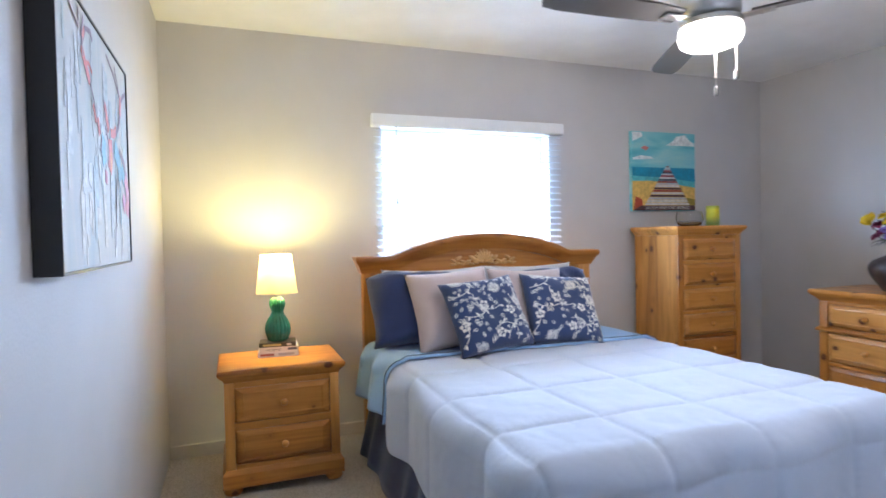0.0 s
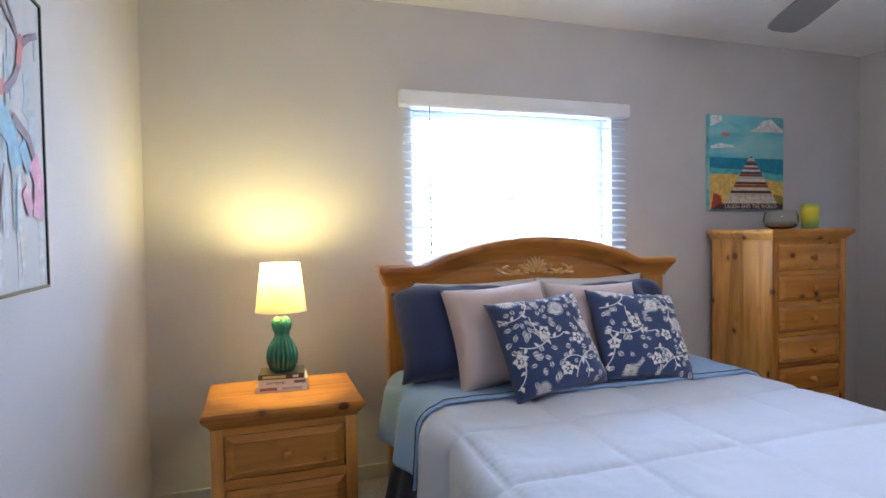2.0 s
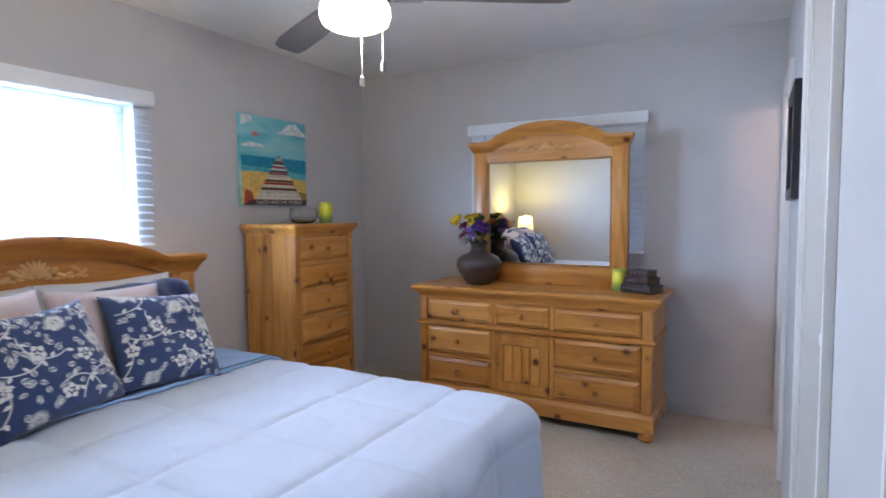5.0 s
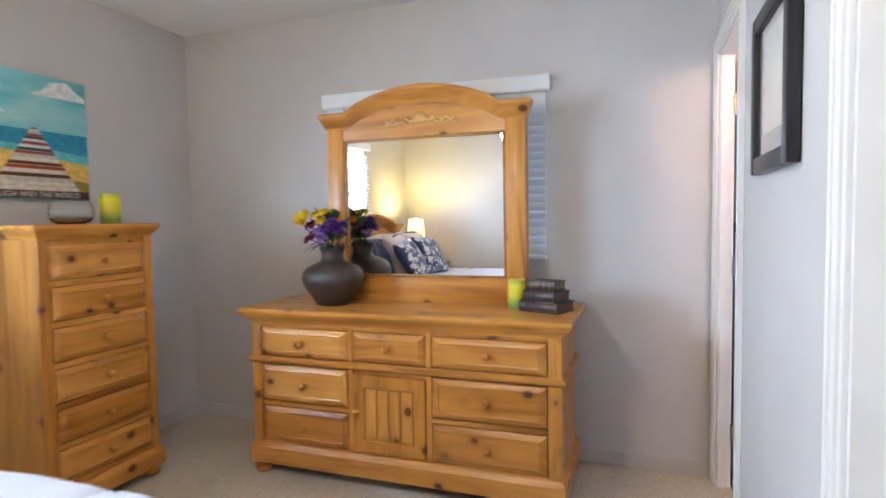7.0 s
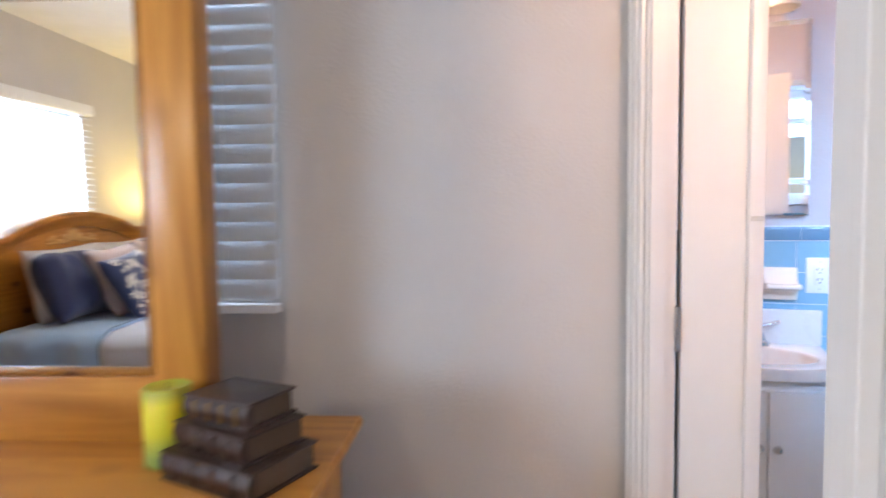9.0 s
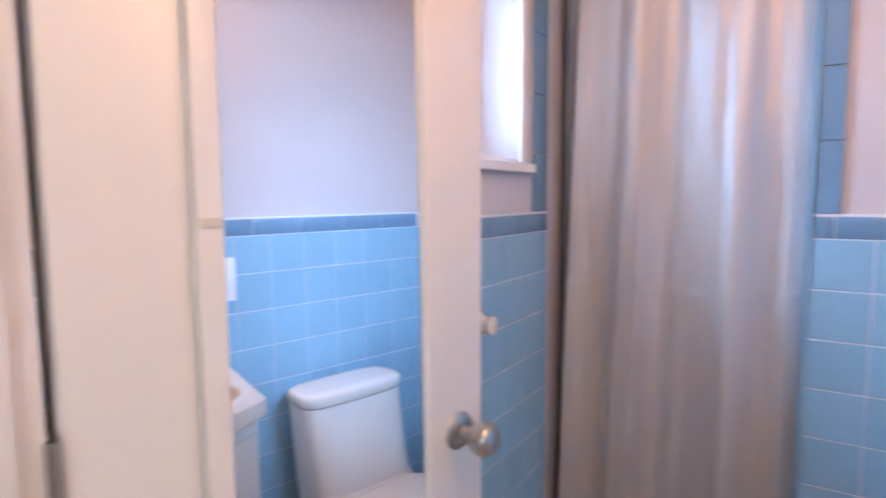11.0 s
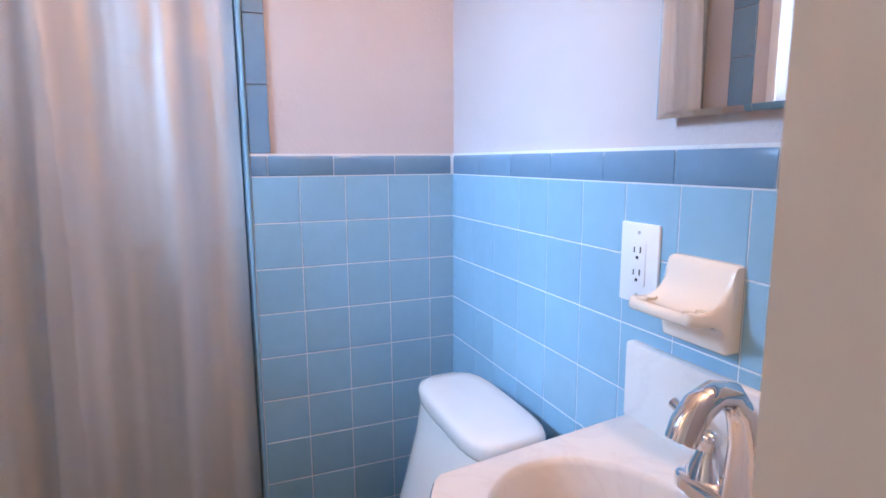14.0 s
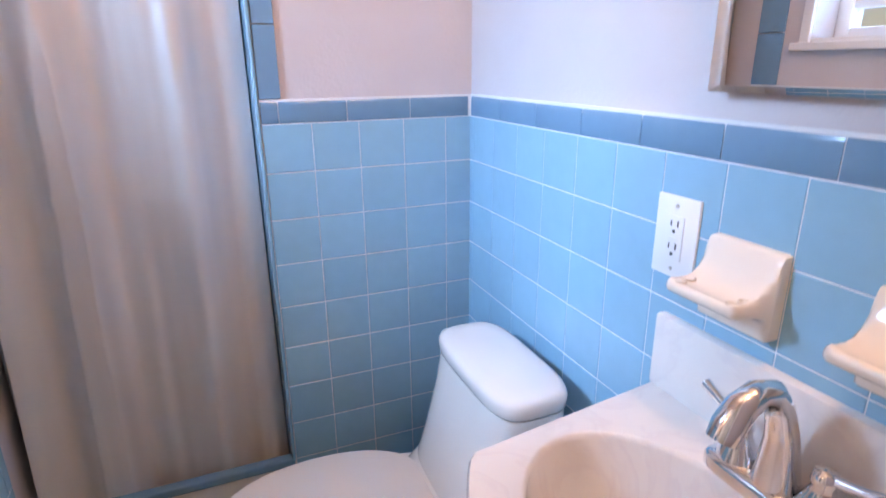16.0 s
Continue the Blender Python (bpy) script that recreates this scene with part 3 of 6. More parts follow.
# dresser mirror stands on the dresser
MI = thing("dresser_mirror", pose(4.278, -1.720, 0.831, 0.9, 0, -88.9), "arched pine framed mirror standing on the dresser", "mirror")
hw, gz0, gz1 = 0.527, 0.127, 0.839
for s in (-1, 1):
    xs = sorted((s * hw, s * 0.430))
    bm = bmesh.new()
    box(bm, xs[0], xs[1], -0.048, 0.020, 0.0, 0.915, 0.005)
    part("stile", bm, PINE_Z, MI)
part("bottom_rail", cube(-0.4299, 0.4299, -0.044, 0.020, 0.0, gz0, bevel=0.004), PINE_X, MI)
bm = bmesh.new()
n = 48
loops = []
for y in (-0.044, 0.020):
    pts = [(-0.4299 + 0.8598 * i / n, y) for i in range(n + 1)]
    loops.append([(x, y, gz1) for x, y in pts] + [(x, y, 0.917 + crest(x, 0.532, 0.10, 0.112)) for x, y in reversed(pts)])
rings(bm, loops)
part("head_panel", bm, PINE_X, MI, smooth=30)
prof = [(0.022, -0.035, 0.0), (-0.046, -0.035, 0.0), (-0.050, -0.022, 0.006), (-0.056, -0.012, 0.012), (-0.072, 0.020, 0.026), (-0.078, 0.026, 0.032), (-0.080, 0.040, 0.034), (-0.074, 0.050, 0.030), (0.026, 0.050, 0.030)]
part("crown", crest_rail(0.526, 0.10, 0.927, 0.112, prof), PINE_X, MI, smooth=40)
bm = bmesh.new()
for a in ((-0.430, -0.415, gz0, gz1), (0.415, 0.430, gz0, gz1), (-0.415, 0.415, gz0, gz0 + 0.014), (-0.415, 0.415, gz1 - 0.014, gz1)):
    box(bm, a[0], a[1], -0.040, 0.010, a[2], a[3], 0.003)
part("inner_bead", bm, pine("pine_dark", 0, 0.62), MI)
part("mirror_glass", cube(-0.4299, 0.4299, -0.030, -0.022, gz0 + 0.001, gz1 - 0.001), MIRROR, MI)
carving(0.40, 0.085, -0.045, 0.905, MI)


# ---- bed ----
BX, HBY = 1.8175, -0.307
BED = thing("bed", pose(BX, 0, 0), "queen bed with an arched carved pine headboard", "bed")
part("mattress", cube(-0.70, 0.70, -2.17, -0.315, 0.22, 0.56, bevel=0.05), GREYCLOTH, BED)
part("box_spring", cube(-0.70, 0.70, -2.17, -0.315, 0.02, 0.218, bevel=0.02), NAVY, BED)
for s in (-1, 1):
    xs = sorted((s * 0.765, s * 0.675))
    part("post", cube(xs[0], xs[1], HBY, HBY + 0.07, 0.0, 1.04, bevel=0.005), PINE_Z, BED)
    xs = sorted((s * 0.674, s * 0.640))
    part("post_bead", cube(xs[0], xs[1], HBY + 0.01, HBY + 0.05, 0.30, 1.02, bevel=0.004), PINE_Z, BED)
bm = bmesh.new()
loops = []
for y in (HBY + 0.022, HBY + 0.05):
    pts = [-0.640 + 1.28 * i / 64 for i in range(65)]
    loops.append([(x, y, 0.35) for x in pts] + [(x, y, 1.03 + crest(x, 0.775, 0.16, 0.124)) for x in reversed(pts)])
rings(bm, loops)
part("head_panel", bm, PINE_X, BED, smooth=30)
prof = [(HBY + 0.075, -0.030, 0.0), (HBY - 0.004, -0.030, 0.0), (HBY - 0.008, -0.016, 0.006), (HBY - 0.014, -0.006, 0.010), (HBY - 0.034, 0.026, 0.026), (HBY - 0.042, 0.032, 0.034), (HBY - 0.046, 0.046, 0.038), (HBY - 0.044, 0.060, 0.038), (HBY - 0.036, 0.066, 0.034), (HBY + 0.10, 0.066, 0.034)]
part("crown", crest_rail(0.775, 0.16, 1.046, 0.124, prof, n=120), PINE_X, BED, smooth=40)
carving(0.46, 0.13, HBY + 0.020, 1.055, BED)


def drape(sx, sy, half, foot, top, r, flare):
    """A sheet laid over the bed: sx, sy along the cloth; hangs past the sides and the foot."""
    ox = max(0.0, abs(sx) - half)
    oy = max(0.0, foot - sy)
    over = math.hypot(ox, oy)
    x, y, z = max(-half, min(half, sx)), max(foot, sy), top
    if over > 0:
        dx, dy = math.copysign(ox / over, sx), -oy / over
        a = min(over / r, math.pi / 2)
        out = r * math.sin(a) + max(0.0, over - r * math.pi / 2) * flare
        down = r * (1 - math.cos(a)) + max(0.0, over - r * math.pi / 2)
        x, y, z = x + dx * out, y + dy * out, top - down
    return Vector((x, y, z)), over


def comforter(y_head, hang, foot_hang, quilt, puff, seed):
    """Box-stitched comforter; seams every quilt metres, wrinkled between them."""
    rows = []
    half, foot, top, r = 0.70, -2.16, 0.612, 0.085
    nx, ny = 260, 260
    for j in range(ny + 1):
        sy = y_head + (foot - foot_hang - y_head) * j / ny
        row = []
        for i in range(nx + 1):
            sx = -half - hang + (2 * half + 2 * hang) * i / nx
            p, over = drape(sx, sy, half, foot, top, r, 0.03)
            u, v = (sx - 0.04) / quilt, (sy + 1.545) / quilt
            du, dv = abs(u - round(u)) * quilt, abs(v - round(v)) * quilt
            h = puff * (1 - math.exp(-du / 0.016)) * (1 - math.exp(-dv / 0.016))
            q = Vector((sx * 1.7, sy * 1.7, seed))
            h += 0.007 * noise.noise(q * 1.6) + 0.0035 * noise.noise(q * 6.0) + 0.0015 * noise.noise(q * 15)
            pinch = math.exp(-min(du, dv) / 0.05)
            h += 0.0007 * pinch * math.sin((sy if du < dv else sx) * 210 + 4 * noise.noise(q * 3))
            side = min(1.0, over / 0.12)
            if over > 0:
                along = sy if abs(sx) - half > foot - sy else sx
                wave = 0.022 * side * math.sin(along * 11 + 2.2 * noise.noise(Vector((along * 2, seed, 0))))
                ox, oy = max(0.0, abs(sx) - half), max(0.0, foot - sy)
                d = Vector((math.copysign(ox, sx), -oy, 0)).normalized()
                p += d * (h * side * 0.8 + wave)
            p.z += h * (1 - side)
            p.z = max(p.z, 0.03)
            row.append(p)
        rows.append(row)
    return sheet(bmesh.new(), rows)


comf = part("comforter", comforter(-0.86, 0.42, 0.40, 0.386, 0.015, 3.0), COMFORTER, BED, "white box-stitched comforter", smooth=180)
rows = []
for j in range(46):
    sy = -0.36 - 0.56 * j / 45
    row = []
    for i in range(150):
        sx = -1.03 + 2.06 * i / 149
        p, over = drape(sx, sy - 0.02 * math.sin(sx * 3), 0.71, -9.0, 0.632, 0.09, 0.16)
        q = Vector((sx * 2.2, sy * 2.2, 9.0))
        h = 0.008 * noise.noise(q * 1.8) + 0.004 * noise.noise(q * 6)
        if over > 0:
            side = min(1.0, over / 0.12)
            p.x += math.copysign(1, sx) * (h + 0.020 * side * math.sin(sy * 24 + 1.3 + 2 * sx))
            p.y -= 0.22 * max(0.0, over - 0.12) * (j / 45)
        else:
            p.z += h
        p.z += 0.012 * math.exp(-((45 - j) / 4.0) ** 2) * (1 if over == 0 else 0)
        row.append(p)
    rows.append(row)
edge = rows[-1]
part("piping", tube(bmesh.new(), [tuple(p + Vector((0, 0, 0.007))) for p in edge[::2]], 0.0022, 6), NAVY, BED, "dark piping along the folded edge", smooth=180)
part("turned_down_edge", sheet(bmesh.new(), rows, 0.012), FOLD, BED, "light blue underside of the comforter, folded back", smooth=180)
rows = []
for j in range(9):
    z = 0.33 - 0.32 * j / 8
    row = []
    path = [(-0.735, -0.33 - 1.87 * k / 90) for k in range(91)] + [(-0.735 + 1.47 * k / 70, -2.20) for k in range(1, 71)] + [(0.735, -2.20 + 1.87 * k / 90) for k in range(1, 91)]
    for k, (x, y) in enumerate(path):
        w = 0.012 * math.sin(k * 0.55 + math.sin(k * 0.13) * 2) * (0.3 + 0.7 * j / 8)
        side = 1 if 90 < k < 161 else 0
        out = w + 0.075 * j / 8
        row.append((x + (0 if side else math.copysign(out, x)), y - (out if side else 0), z))
    rows.append(row)
part("bed_skirt", sheet(bmesh.new(), rows, 0.004), NAVY, BED, "dark navy gathered bed skirt", smooth=180)


# ---- pillows ----
def pillow_point(u, v, w, h, t, side):
    x = w / 2 * u * (1 - 0.075 * (1 - v * v) * abs(u) ** 2)
    z = h / 2 * (1 + v * (1 - 0.075 * (1 - u * u) * abs(v) ** 2))
    y = side * t / 2 * (max(0.0, 1 - u ** 4) * max(0.0, 1 - v ** 4)) ** 0.62
    return x, y, z


def pillow(m, w, h, t, mat, label, seed, flowers=False, group="", slump=0.0):
    """A stuffed pillow standing on its lower edge."""
    n = 26
    bm = bmesh.new()

    def place(u, v, side, lift=0.0):
        x, y, z = pillow_point(u, v, w, h, t, side)
        q = Vector((x * 5, z * 5, seed))
        crumple = 0.015 * noise.noise(q) + 0.007 * noise.noise(q * 2.7)
        edge = (1 - u ** 4) * (1 - v ** 4)
        if slump:
            crumple += 0.8 * slump * noise.noise(Vector((x * 9, z * 4, seed + 3)))
            z -= slump * max(0.0, v) * (abs(u) ** 3 + 0.5 * noise.noise(Vector((u * 2.2, seed, 1.0))))
            x *= 1 + 0.6 * slump * math.sin(3.0 * v + seed)
        return x + 0.006 * noise.noise(q + Vector((4, 0, 0))), y + side * (crumple * edge + lift), z + 0.004 * noise.noise(q * 1.4)

    for side in (-1, 1):
        sheet(bm, [[place(-1 + 2 * i / n, -1 + 2 * j / n, side) for i in range(n + 1)] for j in range(n + 1)])
    bmesh.ops.remove_doubles(bm, verts=bm.verts, dist=0.0012)
    if not flowers:
        return single("pillow", bm, mat, m, label, "pillow", group, smooth=180)
    pl = thing("pillow", m, label, "pillow", group)
    part("cover", bm, mat, pl, smooth=180)
    rng = random.Random(seed)
    em = bmesh.new()

    def patch(pts):
        """A small flat motif laid on the front of the cover."""
        us = [(max(-0.97, min(0.97, 2 * px / w)), max(-0.97, min(0.97, 2 * pz / h))) for px, pz in pts]
        vs = [em.verts.new(place(u, v, -1, 0.0022)) for u, v in us]
        try:
            em.faces.new(vs)
        except ValueError:
            pass

    def leaf(x, z, a, length, wide):
        c, s = math.cos(a), math.sin(a)
        pts = [(0, 0), (0.3, 0.5), (0.6, 0.42), (1, 0), (0.6, -0.42), (0.3, -0.5)]
        patch([(x + length * p * c - wide * q * s, z + length * p * s + wide * q * c) for p, q in pts])

    def ring(x, z, r0, petals, length, wide, start=0.0, span=2 * math.pi):
        for k in range(petals):
            a = start + span * k / petals
            leaf(x + r0 * math.cos(a), z + r0 * math.sin(a), a, length, wide)

    def vine(x, z, a, count, curl):
        pts = [(x, z)]
        for k in range(count):
            a += curl
            x, z = x + 0.014 * math.cos(a), z + 0.014 * math.sin(a)
            pts.append((x, z))
            if k % 4 == 1:
                leaf(x, z, a + (1.0 if k % 8 == 1 else -1.0), 0.026, 0.013)
        for (xa, za), (xb, zb) in zip(pts, pts[1:]):
            d = Vector((xb - xa, zb - za)).normalized() * 0.0021
            patch([(xa - d.y, za + d.x), (xb - d.y, zb + d.x), (xb + d.y, zb - d.x), (xa + d.y, za - d.x)])

    def outlined(x, z, a, length, wide):
        """A leaf with a dark core: two halves and a rib."""
        c, t = math.cos(a), math.sin(a)
        at = lambda p, q: (x + length * p * c - wide * q * t, z + length * p * t + wide * q * c)  # noqa: E731
        for sg in (1, -1):
            patch([at(0, 0), at(0.25, 0.5 * sg), at(0.6, 0.5 * sg), at(1, 0), at(0.62, 0.26 * sg), at(0.28, 0.24 * sg)])
        patch([at(0.3, 0.07), at(0.7, 0.07), at(0.7, -0.07), at(0.3, -0.07)])

    def sunflower(x, z, a):
        for r0, count, length, wide in ((0.013, 22, 0.026, 0.0056), (0.007, 13, 0.016, 0.005), (0.0005, 7, 0.008, 0.004)):
            ring(x, z, r0, count, length, wide, a)

    def rosette(x, z):
        ring(x, z, 0.009, 5, 0.020, 0.022, rng.uniform(0, 1))
        ring(x, z, 0.0005, 6, 0.006, 0.005)

    k = w / 0.44
    for x, z, a in ((-0.11, -0.19, 0.1), (0.05, 0.12, 3.0), (-0.15, 0.19, 3.4), (0.16, 0.03, 4.6)):
        sunflower(x * k, z * k, a)
    for x, z in ((0.09, -0.02), (0.16, -0.07), (-0.05, 0.03), (0.0, -0.13), (-0.17, -0.06), (0.18, 0.16)):
        rosette((x + rng.uniform(-0.012, 0.012)) * k, z * k)
    for x, z, a, n, curl in ((-0.20, 0.10, -0.3, 15, 0.13), (-0.09, 0.10, -1.7, 14, 0.16), (-0.02, 0.02, -2.3, 12, -0.12), (0.10, 0.19, -0.5, 12, -0.14), (0.12, 0.07, -1.4, 16, 0.09), (0.04, -0.17, 1.3, 14, -0.13), (0.19, -0.03, -2.0, 12, 0.12), (-0.18, -0.02, -1.2, 11, -0.12), (0.0, -0.09, 0.4, 12, -0.2)):
        vine(x * k, z * k, a + rng.uniform(-0.2, 0.2), n, curl)
    for _ in range(92):
        outlined(rng.uniform(-0.205, 0.19) * k, rng.uniform(-0.19, 0.19) * k, rng.uniform(0, 6.28), rng.uniform(0.022, 0.038), rng.uniform(0.014, 0.021))
    tagged(part("embroidery", em, THREAD, pl, "cream flower and vine pattern", smooth=180), kind="stuff")
    return pl


def lean(x, y, z, back, yaw=0.0, roll=0.0):
    return pose(x, y, z, 0, 0, yaw) @ pose(0, 0, 0, -back, roll, 0)


pillow(lean(1.45, -0.46, 0.625, 10), 0.62, 0.42, 0.16, GREYCLOTH, "pale grey pillow against the headboard", 11)
pillow(lean(2.06, -0.46, 0.625, 10), 0.62, 0.42, 0.16, GREYCLOTH, "pale grey pillow against the headboard", 12)
pillow(lean(1.335, -0.60, 0.630, 24, 3, 2), 0.62, 0.44, 0.27, NAVY, "navy blue pillow leaning on the pillow behind", 13, group="navy pillows", slump=0.05)
pillow(lean(2.14, -0.60, 0.635, 22, -3, -2), 0.58, 0.42, 0.22, NAVY, "navy blue pillow leaning on the pillow behind", 14, group="navy pillows", slump=0.05)
pillow(lean(1.475, -0.765, 0.632, 24, 2, -3), 0.48, 0.44, 0.17, TAUPE, "square taupe linen cushion", 15, group="taupe cushions")
pillow(lean(1.915, -0.755, 0.632, 24, -2, 2), 0.47, 0.43, 0.17, TAUPE, "square taupe linen cushion", 16, group="taupe cushions")
pillow(lean(1.60, -0.945, 0.636, 30, 7, -4), 0.44, 0.41, 0.15, FLORAL, "indigo cushion with cream embroidered flowers", 17, True, "floral cushions")
pillow(lean(2.01, -0.925, 0.636, 31, -4, 5), 0.44, 0.41, 0.15, FLORAL, "indigo cushion with cream embroidered flowers", 21, True, "floral cushions")


# ---- writing ----
def words(text, size, material, parent, m, name="lettering"):
    cu = bpy.data.curves.new(name, "FONT")
    cu.body, cu.size, cu.extrude = text, size, 0.0006
    cu.align_x, cu.align_y = "CENTER", "CENTER"
    cu.materials.append(material)
    tmp = new(name, cu)
    me = bpy.data.meshes.new_from_object(tmp)
    bpy.data.objects.remove(tmp)
    ob = new(name, me)
    ob.parent = parent
    ob.matrix_basis = m
    return ob


# ---- bedside lamp and books ----
def book(m, w, d, h, cover, label, spine=None, bars=None, upright=False):
    """A closed book lying flat: x along the spine, spine at the front (-y)."""
    b = thing("book", m, label, "book", "books under the lamp" if not upright else "")
    bm = bmesh.new()
    box(bm, -w / 2, w / 2, -d / 2, d / 2, 0, 0.0025)
    box(bm, -w / 2, w / 2, -d / 2, d / 2, h - 0.0025, h)
    box(bm, -w / 2, w / 2, -d / 2, -d / 2 + 0.003, 0.0025, h - 0.0025)
    part("cover", bm, cover, b)
    part("pages", cube(-w / 2 + 0.003, w / 2 - 0.003, -d / 2 + 0.0032, d / 2 - 0.004, 0.0026, h - 0.0026), plain("paper", (0.74, 0.70, 0.60), 0.8, vary=0.05), b)
    if spine:
        words(spine, h * 0.55, plain("spine_ink", (0.05, 0.05, 0.06), 0.6), b, pose(0.0 - w * 0.15, -d / 2 - 0.0008, h / 2, 90, 0, 0))
    for x0, x1, col in bars or ():
        part("spine_print", cube(x0 * w, x1 * w, -d / 2 - 0.0012, -d / 2 + 0.001, h * 0.25, h * 0.72), plain("print", col, 0.6), b)
    return b


LX, LY = 0.575, -0.34
book(pose(LX, LY, 0.608, 0, 0, -5), 0.205, 0.15, 0.026, plain("white_jacket", (0.72, 0.68, 0.64), 0.4), "white hardback book under the lamp", bars=[(-0.44, -0.1, (0.35, 0.12, 0.10)), (0.0, 0.4, (0.45, 0.42, 0.40))])
book(pose(LX + 0.003, LY, 0.634, 0, 0, -3), 0.195, 0.145, 0.025, plain("cream_jacket", (0.66, 0.62, 0.55), 0.4), "cream paperback book with a printed spine", "blue highways", [(0.22, 0.46, (0.10, 0.10, 0.14))])
book(pose(LX - 0.002, LY, 0.659, 0, 0, -6), 0.185, 0.14, 0.022, plain("dark_jacket", (0.045, 0.04, 0.028), 0.35), "dark covered paperback under the lamp", bars=[(-0.4, 0.1, (0.5, 0.42, 0.16)), (0.25, 0.38, (0.6, 0.58, 0.5))])

GREEN = Nodes("green_glaze", 0.12)
gv = GREEN.coords()
GREEN.colour(GREEN.ramp(GREEN.noise(gv, 12, 4), [(0.3, (0.010, 0.080, 0.055)), (0.55, (0.022, 0.150, 0.105)), (0.75, (0.08, 0.25, 0.18))]))
GREEN.bsdf.inputs["Coat Weight"].default_value = 0.6
LAMP = thing("table_lamp", pose(LX, LY, 0.681), "green ribbed gourd table lamp, lit, on three books", "lamp")
prof = [(0.040, 0.0), (0.052, 0.006), (0.064, 0.035), (0.068, 0.062), (0.064, 0.090), (0.052, 0.116), (0.036, 0.140), (0.031, 0.152), (0.033, 0.164), (0.040, 0.182), (0.043, 0.198), (0.040, 0.214), (0.030, 0.228), (0.018, 0.234)]
part("base", lathe(bmesh.new(), prof, 108, flute=0.20, lobes=18), GREEN.mat, LAMP, "green ribbed ceramic gourd", smooth=60)
part("socket", lathe(bmesh.new(), [(0.014, 0.234), (0.014, 0.262), (0.018, 0.266), (0.018, 0.300), (0.010, 0.306)], 16), NICKEL, LAMP, smooth=40)
SHADE = thin("lamp_shade_linen", (0.66, 0.55, 0.36), 0.18, 0.8)
bm = bmesh.new()
n = 56
rows = [[((0.107 - 0.026 * k / 10) * math.cos(2 * math.pi * i / n), (0.107 - 0.026 * k / 10) * math.sin(2 * math.pi * i / n), 0.255 + 0.205 * k / 10) for i in range(n + 1)] for k in range(11)]
sheet(bm, rows)
bmesh.ops.remove_doubles(bm, verts=bm.verts, dist=1e-5)
part("shade", bm, SHADE, LAMP, "tapered cream linen shade", smooth=180)
for r, z in ((0.107, 0.256), (0.0812, 0.459)):
    part("shade_rim", tube(bmesh.new(), [(r * math.cos(2 * math.pi * i / 40), r * math.sin(2 * math.pi * i / 40), z) for i in range(41)], 0.0022, 6), plain("shade_trim", (0.7, 0.62, 0.48), 0.7), LAMP)
for a in (0, 120, 240):
    part("spider_arm", tube(bmesh.new(), [(0.01 * math.cos(radians(a)), 0.01 * math.sin(radians(a)), 0.302), (0.081 * math.cos(radians(a)), 0.081 * math.sin(radians(a)), 0.452)], 0.0015, 6), NICKEL, LAMP)
cord = [(0.87, -0.12, 0.50), (0.885, -0.08, 0.35), (0.88, -0.06, 0.22), (0.91, -0.05, 0.16), (0.93, -0.03, 0.20), (0.92, -0.016, 0.30)]
single("lamp_cord", tube(bmesh.new(), cord, 0.003, 6), plain("clear_cord", (0.45, 0.42, 0.36), 0.4), Matrix(), "thin lamp cord hanging behind the nightstand", "cord")


# ---- pictures ----
def picture_shape(parent, pts, mat, lift, name="paint"):
    """A flat patch of paint on a canvas that faces -y: points (x, z)."""
    bm = bmesh.new()
    rings(bm, [[(x, -lift, z) for x, z in pts], [(x, -lift + 0.0004, z) for x, z in pts]])
    return part(name, bm, mat, parent)


def streaks(name, stops, scale, rough=0.7):
    n = Nodes(name, rough)
    vec = n.coords(scale)
    n.colour(n.ramp(n.noise(vec, 1.0, 6, 0.6), stops))
    n.bump(n.noise(n.coords(), 300, 2), 0.2, 0.002)
    return n.mat


def paint(name, col):
    return plain(name, col, 0.55, vary=0.22, scale=40, bump=0.2, grain=300)


# abstract stag on the west wall: local x runs north, front faces -y
ART = thing("canvas_painting", pose(0.0, -1.812, 1.160, 0, 0, 90) @ Matrix.Diagonal((0.93, 1, 0.975, 1)), "large abstract stag painting in a thin black frame", "painting")
AW, AH, AD = 0.86, 0.62, 0.052
bm = bmesh.new()
for a in ((-AW / 2, -AW / 2 + 0.006, 0, AH), (AW / 2 - 0.006, AW / 2, 0, AH), (-AW / 2 + 0.006, AW / 2 - 0.006, 0, 0.006), (-AW / 2 + 0.006, AW / 2 - 0.006, AH - 0.006, AH)):
    box(bm, a[0], a[1], -AD, -0.002, a[2], a[3])
part("frame", bm, BLACK, ART, "deep black float frame")
part("canvas", cube(-AW / 2 + 0.0065, AW / 2 - 0.0065, -AD + 0.004, -AD + 0.02, 0.0065, AH - 0.0065), streaks("washed_canvas", [(0.30, (0.43, 0.46, 0.46)), (0.45, (0.52, 0.52, 0.49)), (0.58, (0.57, 0.54, 0.50)), (0.72, (0.47, 0.49, 0.48))], (9, 9, 1.4)), ART)
RED, TEAL, PINK, DUSK = paint("coral_paint", (0.60, 0.19, 0.17)), paint("teal_paint", (0.22, 0.40, 0.50)), paint("pink_paint", (0.60, 0.28, 0.36)), paint("plum_paint", (0.25, 0.18, 0.21))
